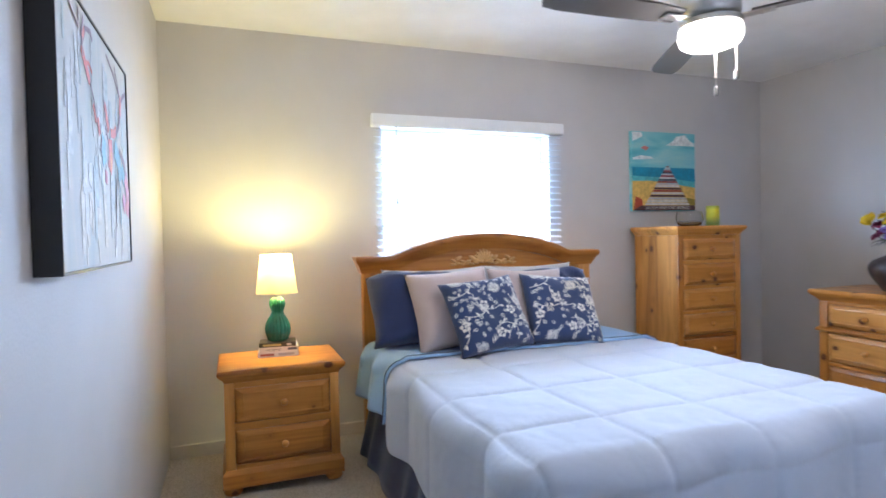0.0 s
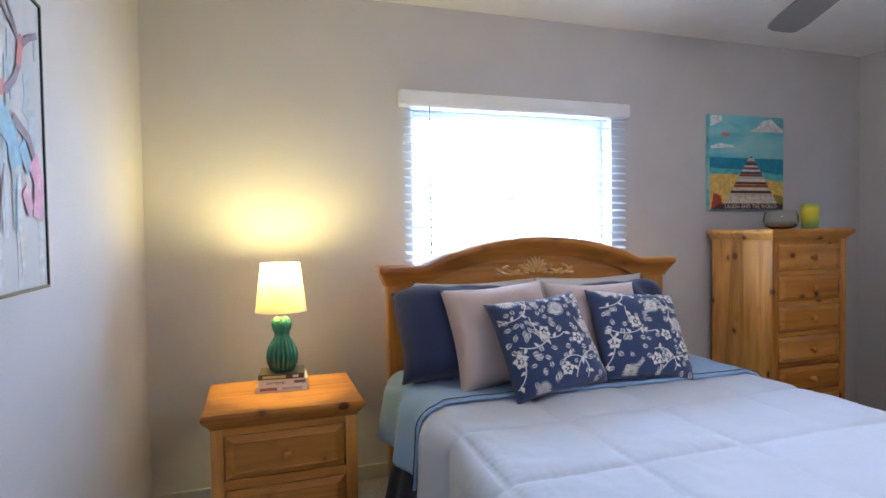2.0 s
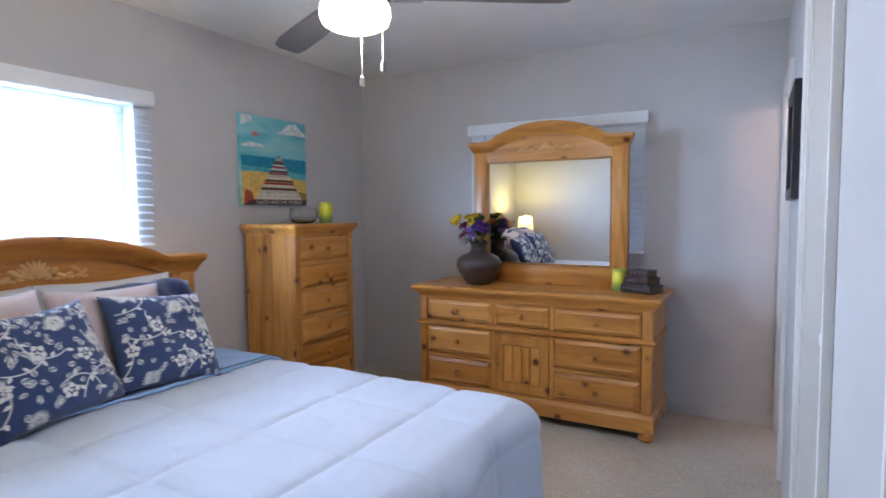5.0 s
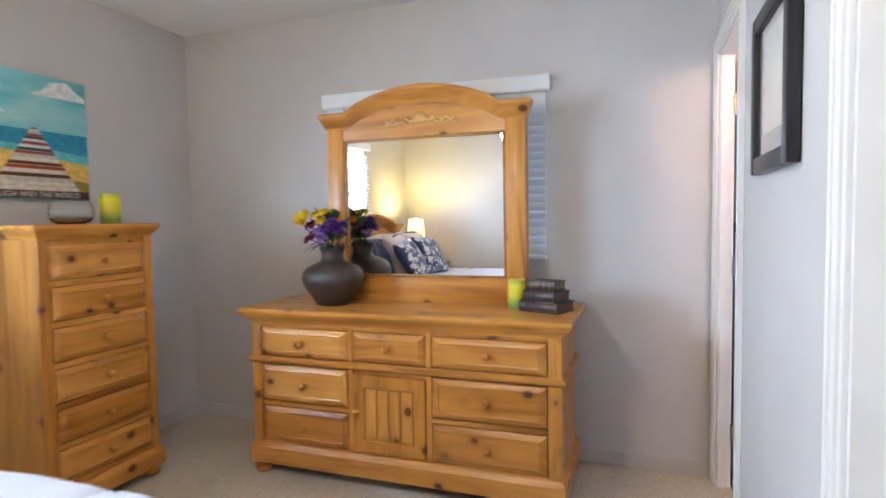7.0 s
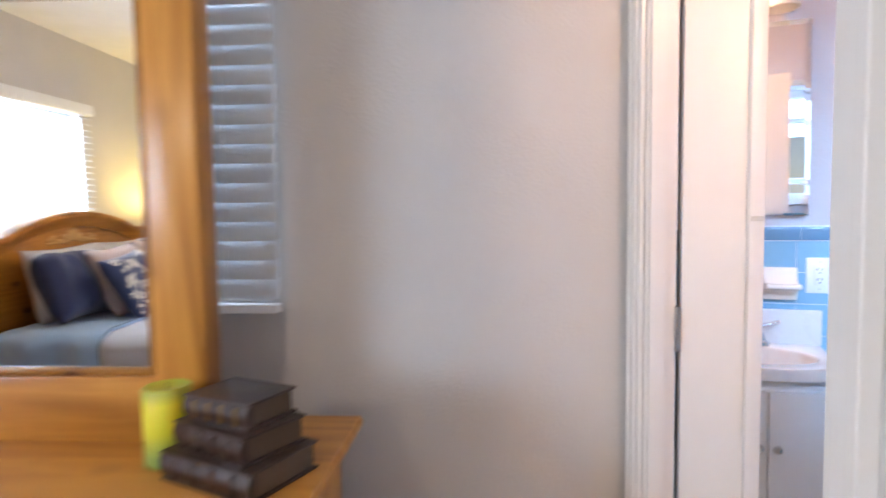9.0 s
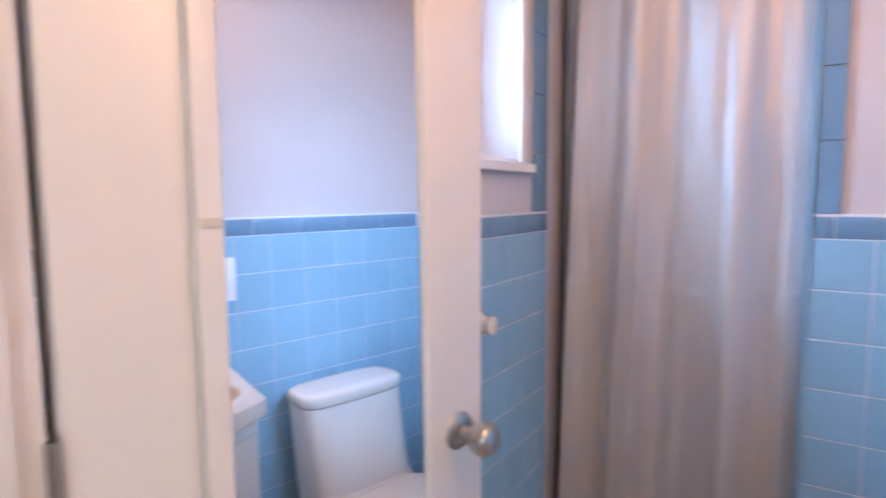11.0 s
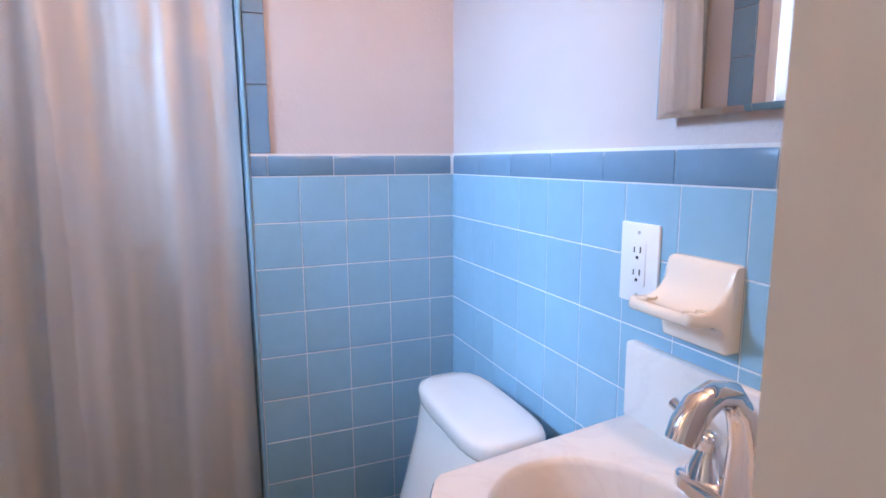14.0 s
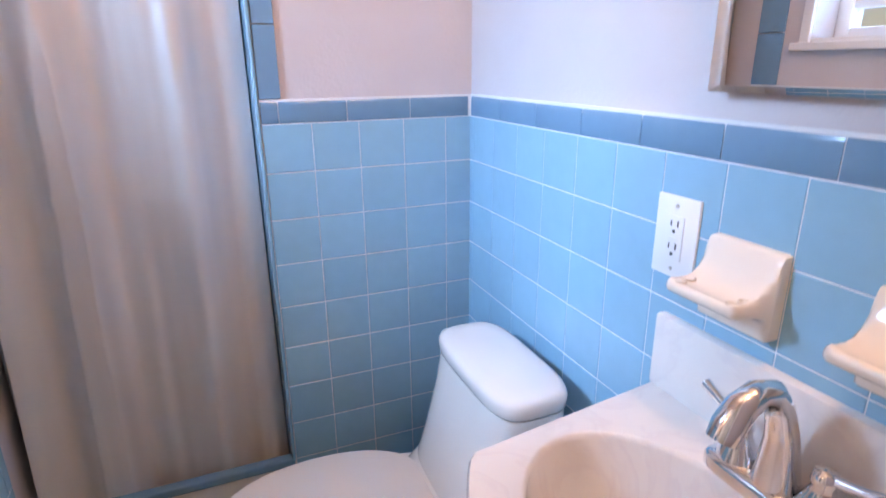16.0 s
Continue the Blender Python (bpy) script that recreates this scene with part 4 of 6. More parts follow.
PALE, MILK, SAGE, IVORY, ORANGE = paint("grey_paint", (0.46, 0.47, 0.47)), paint("milk_paint", (0.55, 0.54, 0.52)), paint("sage_paint", (0.43, 0.475, 0.475)), paint("cream_paint", (0.57, 0.53, 0.47)), paint("orange_paint", (0.66, 0.30, 0.12))


def stroke(parent, pts, w, mat, lift):
    out = []
    for sgn in (1, -1):
        seq = pts if sgn == 1 else pts[::-1]
        for i, (x, z) in enumerate(seq):
            a, b = seq[max(0, i - 1)], seq[min(len(seq) - 1, i + 1)]
            d = Vector((b[0] - a[0], b[1] - a[1])).normalized() * w / 2
            out.append((x - d.y, z + d.x))
    return picture_shape(parent, out, mat, lift, "brush_stroke")


L0, lay = AD - 0.0035, 0
for pts, w, mat in (([(-0.02, 0.345), (-0.04, 0.385)], 0.024, RED), ([(-0.05, 0.375), (-0.075, 0.42), (-0.12, 0.46)], 0.008, DUSK), ([(-0.06, 0.37), (-0.09, 0.41)], 0.018, RED), ([(-0.12, 0.455), (-0.165, 0.49), (-0.20, 0.52)], 0.026, RED),
                    ([(-0.185, 0.50), (-0.195, 0.55), (-0.17, 0.595)], 0.012, DUSK), ([(-0.19, 0.53), (-0.155, 0.575), (-0.10, 0.585), (-0.075, 0.57)], 0.013, DUSK), ([(-0.185, 0.545), (-0.165, 0.57)], 0.016, RED), ([(-0.165, 0.49), (-0.13, 0.50), (-0.09, 0.485)], 0.012, RED),
                    ([(-0.335, 0.60), (-0.285, 0.575), (-0.225, 0.555)], 0.008, DUSK), ([(-0.225, 0.56), (-0.22, 0.605)], 0.008, DUSK), ([(0.05, 0.44), (0.075, 0.41), (0.10, 0.375)], 0.030, RED), ([(0.045, 0.45), (0.06, 0.405)], 0.010, DUSK),
                    ([(0.13, 0.375), (0.18, 0.38), (0.22, 0.40)], 0.026, RED), ([(0.21, 0.385), (0.265, 0.42), (0.295, 0.46)], 0.018, DUSK), ([(0.29, 0.455), (0.30, 0.49), (0.315, 0.515)], 0.026, RED), ([(0.31, 0.50), (0.35, 0.525), (0.40, 0.545)], 0.014, DUSK),
                    ([(0.10, 0.585), (0.19, 0.56), (0.285, 0.515)], 0.009, DUSK), ([(0.22, 0.585), (0.26, 0.55), (0.29, 0.51)], 0.008, DUSK), ([(0.115, 0.355), (0.12, 0.31), (0.10, 0.265)], 0.055, RED), ([(0.125, 0.32), (0.12, 0.27)], 0.018, ORANGE),
                    ([(0.03, 0.345), (0.015, 0.31), (0.03, 0.275)], 0.055, TEAL), ([(0.00, 0.34), (-0.02, 0.30)], 0.012, DUSK), ([(0.18, 0.34), (0.24, 0.31), (0.26, 0.25)], 0.060, TEAL), ([(0.25, 0.345), (0.33, 0.315), (0.37, 0.265)], 0.022, DUSK), ([(0.29, 0.30), (0.33, 0.25)], 0.040, TEAL),
                    ([(0.35, 0.275), (0.385, 0.225), (0.37, 0.15)], 0.060, PINK), ([(0.30, 0.21), (0.33, 0.165)], 0.040, PINK), ([(0.045, 0.26), (0.04, 0.225)], 0.030, PINK), ([(0.20, 0.25), (0.175, 0.16), (0.145, 0.05)], 0.006, DUSK), ([(0.26, 0.23), (0.25, 0.12)], 0.006, TEAL), ([(0.05, 0.38), (0.08, 0.35)], 0.012, DUSK)):
    lay += 1
    stroke(ART, pts, w, mat, L0 + 0.0016 + 0.00004 * lay)
rng = random.Random(8)
for k in range(60):
    x, z = rng.uniform(-0.38, 0.40), rng.uniform(0.10, 0.58)
    mat = rng.choice((PALE, MILK, SAGE) if z > 0.24 else (MILK, IVORY, IVORY))
    d = rng.uniform(0.05, 0.20)
    stroke(ART, [(x, z), (x + rng.uniform(-0.008, 0.008), z - d / 2), (x + rng.uniform(-0.012, 0.012), max(0.012, z - d))], rng.uniform(0.010, 0.045), mat, L0 + 0.0001 + 0.00002 * k)

# beach picture above the chest of drawers
SEA = thing("beach_picture", pose(3.462, -0.002, 1.376), "square beach and boardwalk canvas above the chest", "picture")
SW, SH, SD = 0.605, 0.598, 0.030
part("canvas", cube(-SW / 2, SW / 2, -SD, 0, 0, SH, bevel=0.002), streaks("sky_paint", [(0.3, (0.10, 0.42, 0.50)), (0.5, (0.22, 0.56, 0.60)), (0.7, (0.42, 0.66, 0.62))], (2, 2, 9)), SEA)
SANDC, SEAC, FOAM, CLOUD = paint("sand_paint", (0.72, 0.46, 0.10)), paint("sea_paint", (0.012, 0.24, 0.38)), paint("aqua_paint", (0.10, 0.46, 0.50)), paint("cloud_paint", (0.74, 0.76, 0.74))
picture_shape(SEA, [(-0.30, 0.005), (0.30, 0.005), (0.30, 0.26), (-0.30, 0.24)], SANDC, SD + 0.0005)
picture_shape(SEA, [(-0.30, 0.24), (0.30, 0.20), (0.30, 0.33), (-0.30, 0.33)], SEAC, SD + 0.0008)
picture_shape(SEA, [(-0.30, 0.225), (-0.10, 0.23), (0.02, 0.215), (0.30, 0.18), (0.30, 0.225), (0.0, 0.255), (-0.30, 0.265)], FOAM, SD + 0.0011)
picture_shape(SEA, [(0.02, 0.50), (0.08, 0.53), (0.12, 0.57), (0.20, 0.585), (0.24, 0.55), (0.295, 0.52), (0.295, 0.50)], CLOUD, SD + 0.0008)
picture_shape(SEA, [(-0.29, 0.40), (-0.22, 0.42), (-0.12, 0.41), (-0.10, 0.395), (-0.29, 0.385)], CLOUD, SD + 0.0008)
picture_shape(SEA, [(-0.295, 0.52), (-0.26, 0.535), (-0.20, 0.56), (-0.21, 0.59), (-0.295, 0.592)], CLOUD, SD + 0.0008)
picture_shape(SEA, [(-0.22, 0.475), (-0.17, 0.455), (-0.14, 0.478), (-0.18, 0.492)], RED, SD + 0.0008)
picture_shape(SEA, [(-0.29, 0.005), (-0.20, 0.005), (-0.21, 0.09), (-0.27, 0.11)], paint("rust_paint", (0.42, 0.06, 0.02)), SD + 0.0014)
picture_shape(SEA, [(0.18, 0.005), (0.30, 0.005), (0.30, 0.09), (0.22, 0.10)], paint("olive_paint", (0.30, 0.22, 0.03)), SD + 0.0014)
plank_mats = [paint("plank_white", (0.66, 0.62, 0.55)), paint("plank_plum", (0.07, 0.025, 0.03)), paint("plank_red", (0.32, 0.04, 0.03)), paint("plank_grey", (0.50, 0.48, 0.46))]
z = 0.045
for k in range(19):
    h = 0.0215 * (1 - 0.03 * k)
    half = lambda q: 0.205 * max(0.0, (0.345 - q) / 0.30) + 0.010  # noqa: E731
    cxk = 0.03
    picture_shape(SEA, [(cxk - half(z), z), (cxk + half(z), z), (cxk + half(z + h * 0.84), z + h * 0.84), (cxk - half(z + h * 0.84), z + h * 0.84)], plank_mats[(0, 0, 3, 1, 0, 2, 1, 0, 3, 2, 1, 0, 2, 0, 1, 2, 3, 0, 2)[k]], SD + 0.0017, "plank")
    z += h
picture_shape(SEA, [(-0.295, 0.004), (0.295, 0.004), (0.295, 0.042), (-0.22, 0.042)], plank_mats[1], SD + 0.0020)
words("LAUGH AND THE WORLD", 0.036, plank_mats[0], SEA, pose(0.03, -SD - 0.0026, 0.023, 90, 0, 0))

# framed print on the south wall, faces north
PF = thing("framed_print", pose(3.200, WALL_S + 0.002, 1.362, 0, 0, 180), "black framed print with a wide grey mat", "picture")
FW, FH = 0.43, 0.43
bm = bmesh.new()
for s in ((-FW / 2, -FW / 2 + 0.045, 0, FH), (FW / 2 - 0.045, FW / 2, 0, FH), (-FW / 2 + 0.045, FW / 2 - 0.045, 0, 0.045), (-FW / 2 + 0.045, FW / 2 - 0.045, FH - 0.045, FH)):
    box(bm, s[0], s[1], -0.030, 0, s[2], s[3], 0.006)
part("frame", bm, BLACK, PF)
part("mat_board", cube(-FW / 2 + 0.04, FW / 2 - 0.04, -0.012, -0.006, 0.04, FH - 0.04), plain("grey_mat", (0.24, 0.205, 0.195), 0.8), PF)
part("print", cube(-0.105, 0.105, -0.0145, -0.0125, 0.10, 0.36), streaks("sepia_print", [(0.35, (0.50, 0.47, 0.40)), (0.55, (0.62, 0.58, 0.50)), (0.68, (0.36, 0.34, 0.30))], (14, 14, 14)), PF)
gl = part("glazing", cube(-FW / 2 + 0.04, FW / 2 - 0.04, -0.019, -0.017, 0.04, FH - 0.04), PANE, PF)
gl.visible_shadow = False


# ---- doors ----
def door_knob(parent, x, y, z, out, mat):
    bm = bmesh.new()
    lathe(bm, [(0.030, 0.0), (0.031, 0.004 * out), (0.026, 0.009 * out), (0.012, 0.012 * out), (0.010, 0.030 * out)], 24, (x, y, z), "y")
    k = part("rose", bm, mat, parent, smooth=50)
    bm = bmesh.new()
    lathe(bm, [(0.011, 0.026 * out), (0.020, 0.034 * out), (0.0265, 0.046 * out), (0.027, 0.058 * out), (0.021, 0.068 * out), (0.008, 0.071 * out), (0.001, 0.0705 * out)], 12, (x, y, z), "y")
    part("knob", bm, mat, k, "round metal door knob", smooth=50)


CD = tagged(new("door_1"), "white flush closet door, closed", "door", kind="structure")
part("leaf", cube(DOOR_C[0] + 0.015, DOOR_C[1] - 0.015, WALL_S - 0.118, WALL_S - 0.083, 0.008, DOOR_C[3] - 0.015, bevel=0.002), TRIM, CD)
door_knob(CD, DOOR_C[1] - 0.075, WALL_S - 0.083, 0.93, 0.7, PORCELAIN)

# bathroom door stands open, hinged at the east jamb; local x along the leaf, face with the mirror at -y
leaf_len = 0.600
HX, HY = OX + 1.030, OY + 1.249
swing = math.degrees(math.atan2(-0.9925, -0.122))
BD = tagged(new("door_2"), "white bathroom door standing open, with a tall mirror on it", "door", kind="structure")
BD.matrix_world = pose(HX, HY, 0, 0, 0, swing)
part("leaf", cube(0.004, leaf_len, 0.002, 0.036, 0.010, 1.955, bevel=0.002), TRIM, BD)
bm = bmesh.new()
for a in ((0.122, 0.150, 0.30, 1.90), (0.450, 0.462, 0.30, 1.90), (0.150, 0.450, 0.30, 0.32), (0.150, 0.450, 1.88, 1.90)):
    box(bm, a[0], a[1], -0.016, 0.0018, a[2], a[3], 0.003)
mf = part("mirror_frame", bm, TRIM, BD, "white frame of a tall door mirror")
part("mirror_glass", turn_part(cube(0.1502, 0.4498, -0.0030, 0.0010, 0.3210, 1.8790), Matrix.Translation((0, 0, 1.88)) @ Matrix.Rotation(radians(-0.4), 4, "X") @ Matrix.Translation((0, 0, -1.88))), MIRROR, mf)
part("mirror_clip", cube(0.124, 0.148, -0.0185, -0.0162, 1.236, 1.246, bevel=0.001), plain("clip_plastic", (0.62, 0.58, 0.52), 0.3), mf)
door_knob(BD, leaf_len - 0.062, 0.002, 0.895, -1, NICKEL)
for z in (0.25, 1.02, 1.74):
    hb = bmesh.new()
    lathe(hb, [(0.006, z - 0.045), (0.006, z + 0.045)], 10, (-0.004, -0.004, 0))
    box(hb, -0.002, 0.0035, 0.0, 0.030, z - 0.044, z + 0.044)
    part("hinge", hb, NICKEL, BD)


# ---- ceiling fan ----
FAN = thing("ceiling_fan", pose(FX, FY, 2.44) @ Matrix.Diagonal((0.93, 0.93, 0.965, 1)), "three-blade brushed metal ceiling fan with a lit bowl", "ceiling fan")
part("canopy", lathe(bmesh.new(), [(0.075, -0.0005), (0.075, -0.02), (0.045, -0.055), (0.016, -0.065)], 32), NICKEL, FAN, smooth=50)
part("downrod", lathe(bmesh.new(), [(0.013, -0.060), (0.013, -0.235)], 16), NICKEL, FAN)
part("motor_housing", lathe(bmesh.new(), [(0.020, -0.2300), (0.070, -0.2500), (0.105, -0.2850), (0.118, -0.3450), (0.120, -0.3950), (0.112, -0.4100), (0.085, -0.4200)], 40), NICKEL, FAN, smooth=50)
part("light_ring", lathe(bmesh.new(), [(0.100, -0.4200), (0.124, -0.4250), (0.126, -0.4470), (0.118, -0.4510)], 40), NICKEL, FAN, smooth=50)
part("light_bowl", lathe(bmesh.new(), [(0.116, -0.4490), (0.124, -0.4570), (0.126, -0.4850), (0.116, -0.5100), (0.085, -0.5250), (0.030, -0.5300), (0.001, -0.5305)], 40), glow("lit_glass", (1.0, 0.90, 0.72), 9.0), FAN, "glowing frosted glass bowl", smooth=60)
BLADE = plain("grey_blade", (0.075, 0.070, 0.066), 0.35, vary=0.08)
for a in (28, 147, 271):
    m = pose(0, 0, -0.415, 0, 0, 90 - a)
    bm = bmesh.new()
    outline = [(0.16, 0.045), (0.30, 0.058), (0.50, 0.066), (0.68, 0.070), (0.755, 0.062), (0.78, 0.035), (0.78, -0.030), (0.765, -0.052), (0.70, -0.062), (0.50, -0.062), (0.30, -0.056), (0.16, -0.045)]
    tilt = radians(11)
    rings(bm, [[(x, y * math.cos(tilt), y * math.sin(tilt) + h) for x, y in outline] for h in (-0.004, 0.004)])
    bl = part("blade", bm, BLADE, FAN)
    bl.matrix_basis = m
    bm = bmesh.new()
    box(bm, 0.10, 0.24, -0.028, 0.028, -0.012, -0.007, 0.002)
    for bx, by in ((0.19, -0.018), (0.19, 0.018), (0.225, 0.0)):
        lathe(bm, [(0.005, -0.0125), (0.004, -0.0155)], 8, (bx, by, 0))
    br = part("blade_iron", bm, NICKEL, bl)
for x, y, z, in ((0.013, -0.016, -0.685), (0.062, -0.074, -0.630)):
    part("pull_chain", tube(bmesh.new(), [(x, y, -0.505), (x, y, z)], 0.0028, 6), plain("bead_chain", (0.22, 0.21, 0.19), 0.4, 0.6), FAN)
    part("pull_fob", lathe(bmesh.new(), [(0.003, z + 0.002), (0.009, z - 0.004), (0.009, z - 0.034), (0.004, z - 0.038)], 12, (x, y, 0)), plain("fob", (0.10, 0.095, 0.09), 0.4), FAN, "dark pull fob")


# ---- on the chest of drawers ----
def candle(m, r, h, label):
    c = thing("pillar_candle", m, label, "candle")
    n = Nodes("candle_wax", 0.45)
    tex = n.add("ShaderNodeTexCoord")
    sep = n.add("ShaderNodeSeparateXYZ")
    n.link(tex.outputs["Object"], sep.inputs[0])
    mul = n.add("ShaderNodeMath")
    mul.operation = "DIVIDE"
    mul.inputs[1].default_value = h
    n.link(sep.outputs[2], mul.inputs[0])
    n.colour(n.ramp(mul.outputs[0], [(0.15, (0.24, 0.36, 0.10)), (0.45, (0.62, 0.60, 0.03)), (0.80, (0.74, 0.66, 0.03)), (0.95, (0.42, 0.44, 0.05))]))
    n.bsdf.inputs["Subsurface Weight"].default_value = 0.2
    part("wax", lathe(bmesh.new(), [(r - 0.003, 0.0), (r, 0.003), (r, h - 0.003), (r - 0.003, h), (r - 0.006, h - 0.004), (0.001, h - 0.008)], 32), n.mat, c, "yellow to green layered wax", smooth=50)
    part("wick", tube(bmesh.new(), [(0, 0, h - 0.010), (0.001, 0, h + 0.004)], 0.0011, 5), BLACK, c)
    return c


candle(pose(3.640, -0.32, 1.254), 0.046, 0.145, "yellow and green pillar candle on the chest")
bowl = thing("glass_bowl", pose(3.492, -0.25, 1.254), "clear etched glass bowl on the chest", "bowl")
etched = glass_mat("etched_glass", (0.93, 0.95, 0.94), 0.08)
part("glass", lathe(bmesh.new(), [(0.001, 0.0), (0.055, 0.0), (0.080, 0.012), (0.095, 0.045), (0.092, 0.085), (0.082, 0.105), (0.078, 0.105), (0.086, 0.083), (0.089, 0.047), (0.075, 0.018), (0.050, 0.008), (0.001, 0.008)], 36), etched, bowl, smooth=50)
part("decoration", lathe(bmesh.new(), [(0.0925, 0.030), (0.0965, 0.032), (0.0965, 0.038), (0.094, 0.040)], 36), plain("etch_band", (0.28, 0.28, 0.26), 0.6), bowl)
candle(pose(4.165, -2.215, 0.831), 0.040, 0.135, "yellow and green pillar candle on the dresser")

# vase of flowers on the dresser
VASE = thing("flower_vase", pose(4.068, -1.296, 0.831) @ Matrix.Scale(0.90, 4), "dark brown clay vase with yellow and purple flowers", "vase")
CLAY = plain("dark_clay", (0.042, 0.028, 0.024), 0.45, vary=0.35, scale=14, bump=0.3, grain=60)
part("pot", lathe(bmesh.new(), [(0.080, 0.0), (0.092, 0.006), (0.125, 0.055), (0.158, 0.105), (0.172, 0.145), (0.168, 0.178), (0.145, 0.208), (0.105, 0.228), (0.070, 0.242), (0.060, 0.262), (0.060, 0.290), (0.068, 0.312), (0.076, 0.320), (0.070, 0.322), (0.056, 0.300), (0.050, 0.26), (0.001, 0.25)], 48), CLAY, VASE, "round-bellied dark clay pot", smooth=60)
rng = random.Random(5)
LEAF = thin("leaf_green", (0.035, 0.085, 0.028), 0.2, 0.5)
FL = {"yellow": thin("yellow_petal", (0.80, 0.56, 0.02), 0.25), "purple": thin("purple_petal", (0.10, 0.03, 0.26), 0.25), "wine": thin("wine_petal", (0.20, 0.015, 0.06), 0.2), "lilac": thin("lilac_petal", (0.26, 0.16, 0.46), 0.25), "orange": thin("orange_petal", (0.75, 0.20, 0.02), 0.25), "white": thin("white_petal", (0.6, 0.58, 0.66), 0.3)}


def blossom(at, size, colour, petals, layers=3, cup=0.15):
    """Petals in rings round a head that leans away from the neck; cup closes them into a bud."""
    at, size = Vector((at[0], at[1], 0.33 + 1.32 * (at[2] - 0.32))), size * 1.15
    out = Vector((at.x, at.y, at.z - 0.20)).normalized()
    m = Matrix.Translation(at) @ out.to_track_quat("Z", "Y").to_matrix().to_4x4()
    bm = bmesh.new()
    for l in range(layers):
        for k in range(petals):
            a = 2 * math.pi * (k + 0.5 * l) / petals + rng.uniform(-0.2, 0.2)
            up = cup + (1.35 - cup) * l / max(1, layers) + rng.uniform(-0.14, 0.14)
            length = size * (1 - 0.16 * l) * rng.uniform(0.85, 1.12)
            rot = m @ Matrix.Rotation(a, 4, "Z")
            rows = []
            for s, w in ((0.05, 0.10), (0.35, 0.30), (0.65, 0.40), (0.88, 0.30), (1.0, 0.08)):
                bend = up + 0.45 * s * s * (1 if cup > 0.6 else -1)
                c = Vector((length * s * math.cos(bend), 0, length * s * math.sin(bend)))
                rows.append([rot @ (c + Vector((0, g * w * size, 0.10 * size * abs(g)))) for g in (-1, -0.4, 0.4, 1)])
            sheet(bm, rows)
    f = part("blossom", bm, FL[colour], VASE, f"{colour} blossom", smooth=180)
    part("stem", tube(bmesh.new(), [(at.x * 0.2, at.y * 0.2, 0.26), (at.x * 0.55, at.y * 0.55, 0.5 * (at.z + 0.30)), tuple(at)], 0.003, 6), LEAF, VASE)
    return f


blossom((-0.045, 0.152, 0.405), 0.060, "yellow", 7, 4, 0.75)
blossom((-0.060, 0.125, 0.425), 0.050, "yellow", 7, 4, 0.85)
for y, z in ((0.066, 0.452), (0.012, 0.462), (0.035, 0.425)):
    blossom((-0.055, y, z), 0.034, "yellow", 10, 3, 0.1)
for x, y, z, size, colour in ((-0.075, 0.088, 0.408, 0.040, "wine"), (-0.065, 0.105, 0.352, 0.034, "wine"), (-0.085, 0.060, 0.375, 0.032, "wine"), (-0.060, -0.030, 0.418, 0.040, "purple"),
                              (-0.050, -0.055, 0.385, 0.038, "purple"), (-0.085, -0.012, 0.395, 0.034, "purple"), (-0.095, 0.028, 0.385, 0.034, "lilac"), (-0.085, 0.012, 0.355, 0.034, "lilac"),
                              (0.010, -0.062, 0.405, 0.036, "purple"), (0.065, 0.030, 0.430, 0.036, "orange"), (0.040, -0.050, 0.370, 0.034, "lilac"), (0.030, 0.075, 0.440, 0.032, "yellow")):
    blossom((x, y, z), size, colour, 6 if colour in ("purple", "lilac") else 9, 3, 0.05)


def bouquet_leaf(y, x, z, az, el, length, wide, droop, mat):
    """One pointed leaf, folded along its rib; az from the bed side round towards the window."""
    way = Vector((-math.cos(az) * math.cos(el), math.sin(az) * math.cos(el), math.sin(el)))
    side = way.cross(Vector((0, 0, 1))).normalized()
    up = side.cross(way)
    rows = []
    for s, w in ((0, 0.12), (0.15, 0.55), (0.4, 1.0), (0.65, 0.9), (0.85, 0.5), (1.0, 0.03)):
        c = Vector((x, y, 0.33 + 1.32 * (z - 0.32))) + way * length * s - Vector((0, 0, droop * s * s))
        rows.append([c - side * wide * w + up * 0.25 * wide * w, c, c + side * wide * w + up * 0.25 * wide * w])
    part("leaf", sheet(bmesh.new(), rows), mat, VASE, smooth=180)


DARKLEAF = thin("dark_leaf", (0.018, 0.022, 0.024), 0.1, 0.5)
for y, x, z, az, el, length, wide in ((0.050, -0.01, 0.420, 1.2, 1.1, 0.105, 0.026), (0.020, 0.0, 0.430, -0.3, 1.0, 0.085, 0.028), (-0.005, 0.01, 0.420, -1.2, 0.9, 0.085, 0.026), (0.085, 0.01, 0.40, 1.5, 0.7, 0.085, 0.026),
                                      (0.02, 0.04, 0.42, 2.8, 0.9, 0.11, 0.034), (0.05, 0.05, 0.40, 2.2, 0.6, 0.11, 0.034), (-0.02, 0.05, 0.40, 3.8, 0.6, 0.11, 0.034), (0.01, 0.05, 0.38, 3.2, 0.3, 0.11, 0.034), (-0.03, 0.02, 0.39, -1.6, 0.5, 0.09, 0.028)):
    bouquet_leaf(y, x, z, az, el, length, wide, 0.01, LEAF)
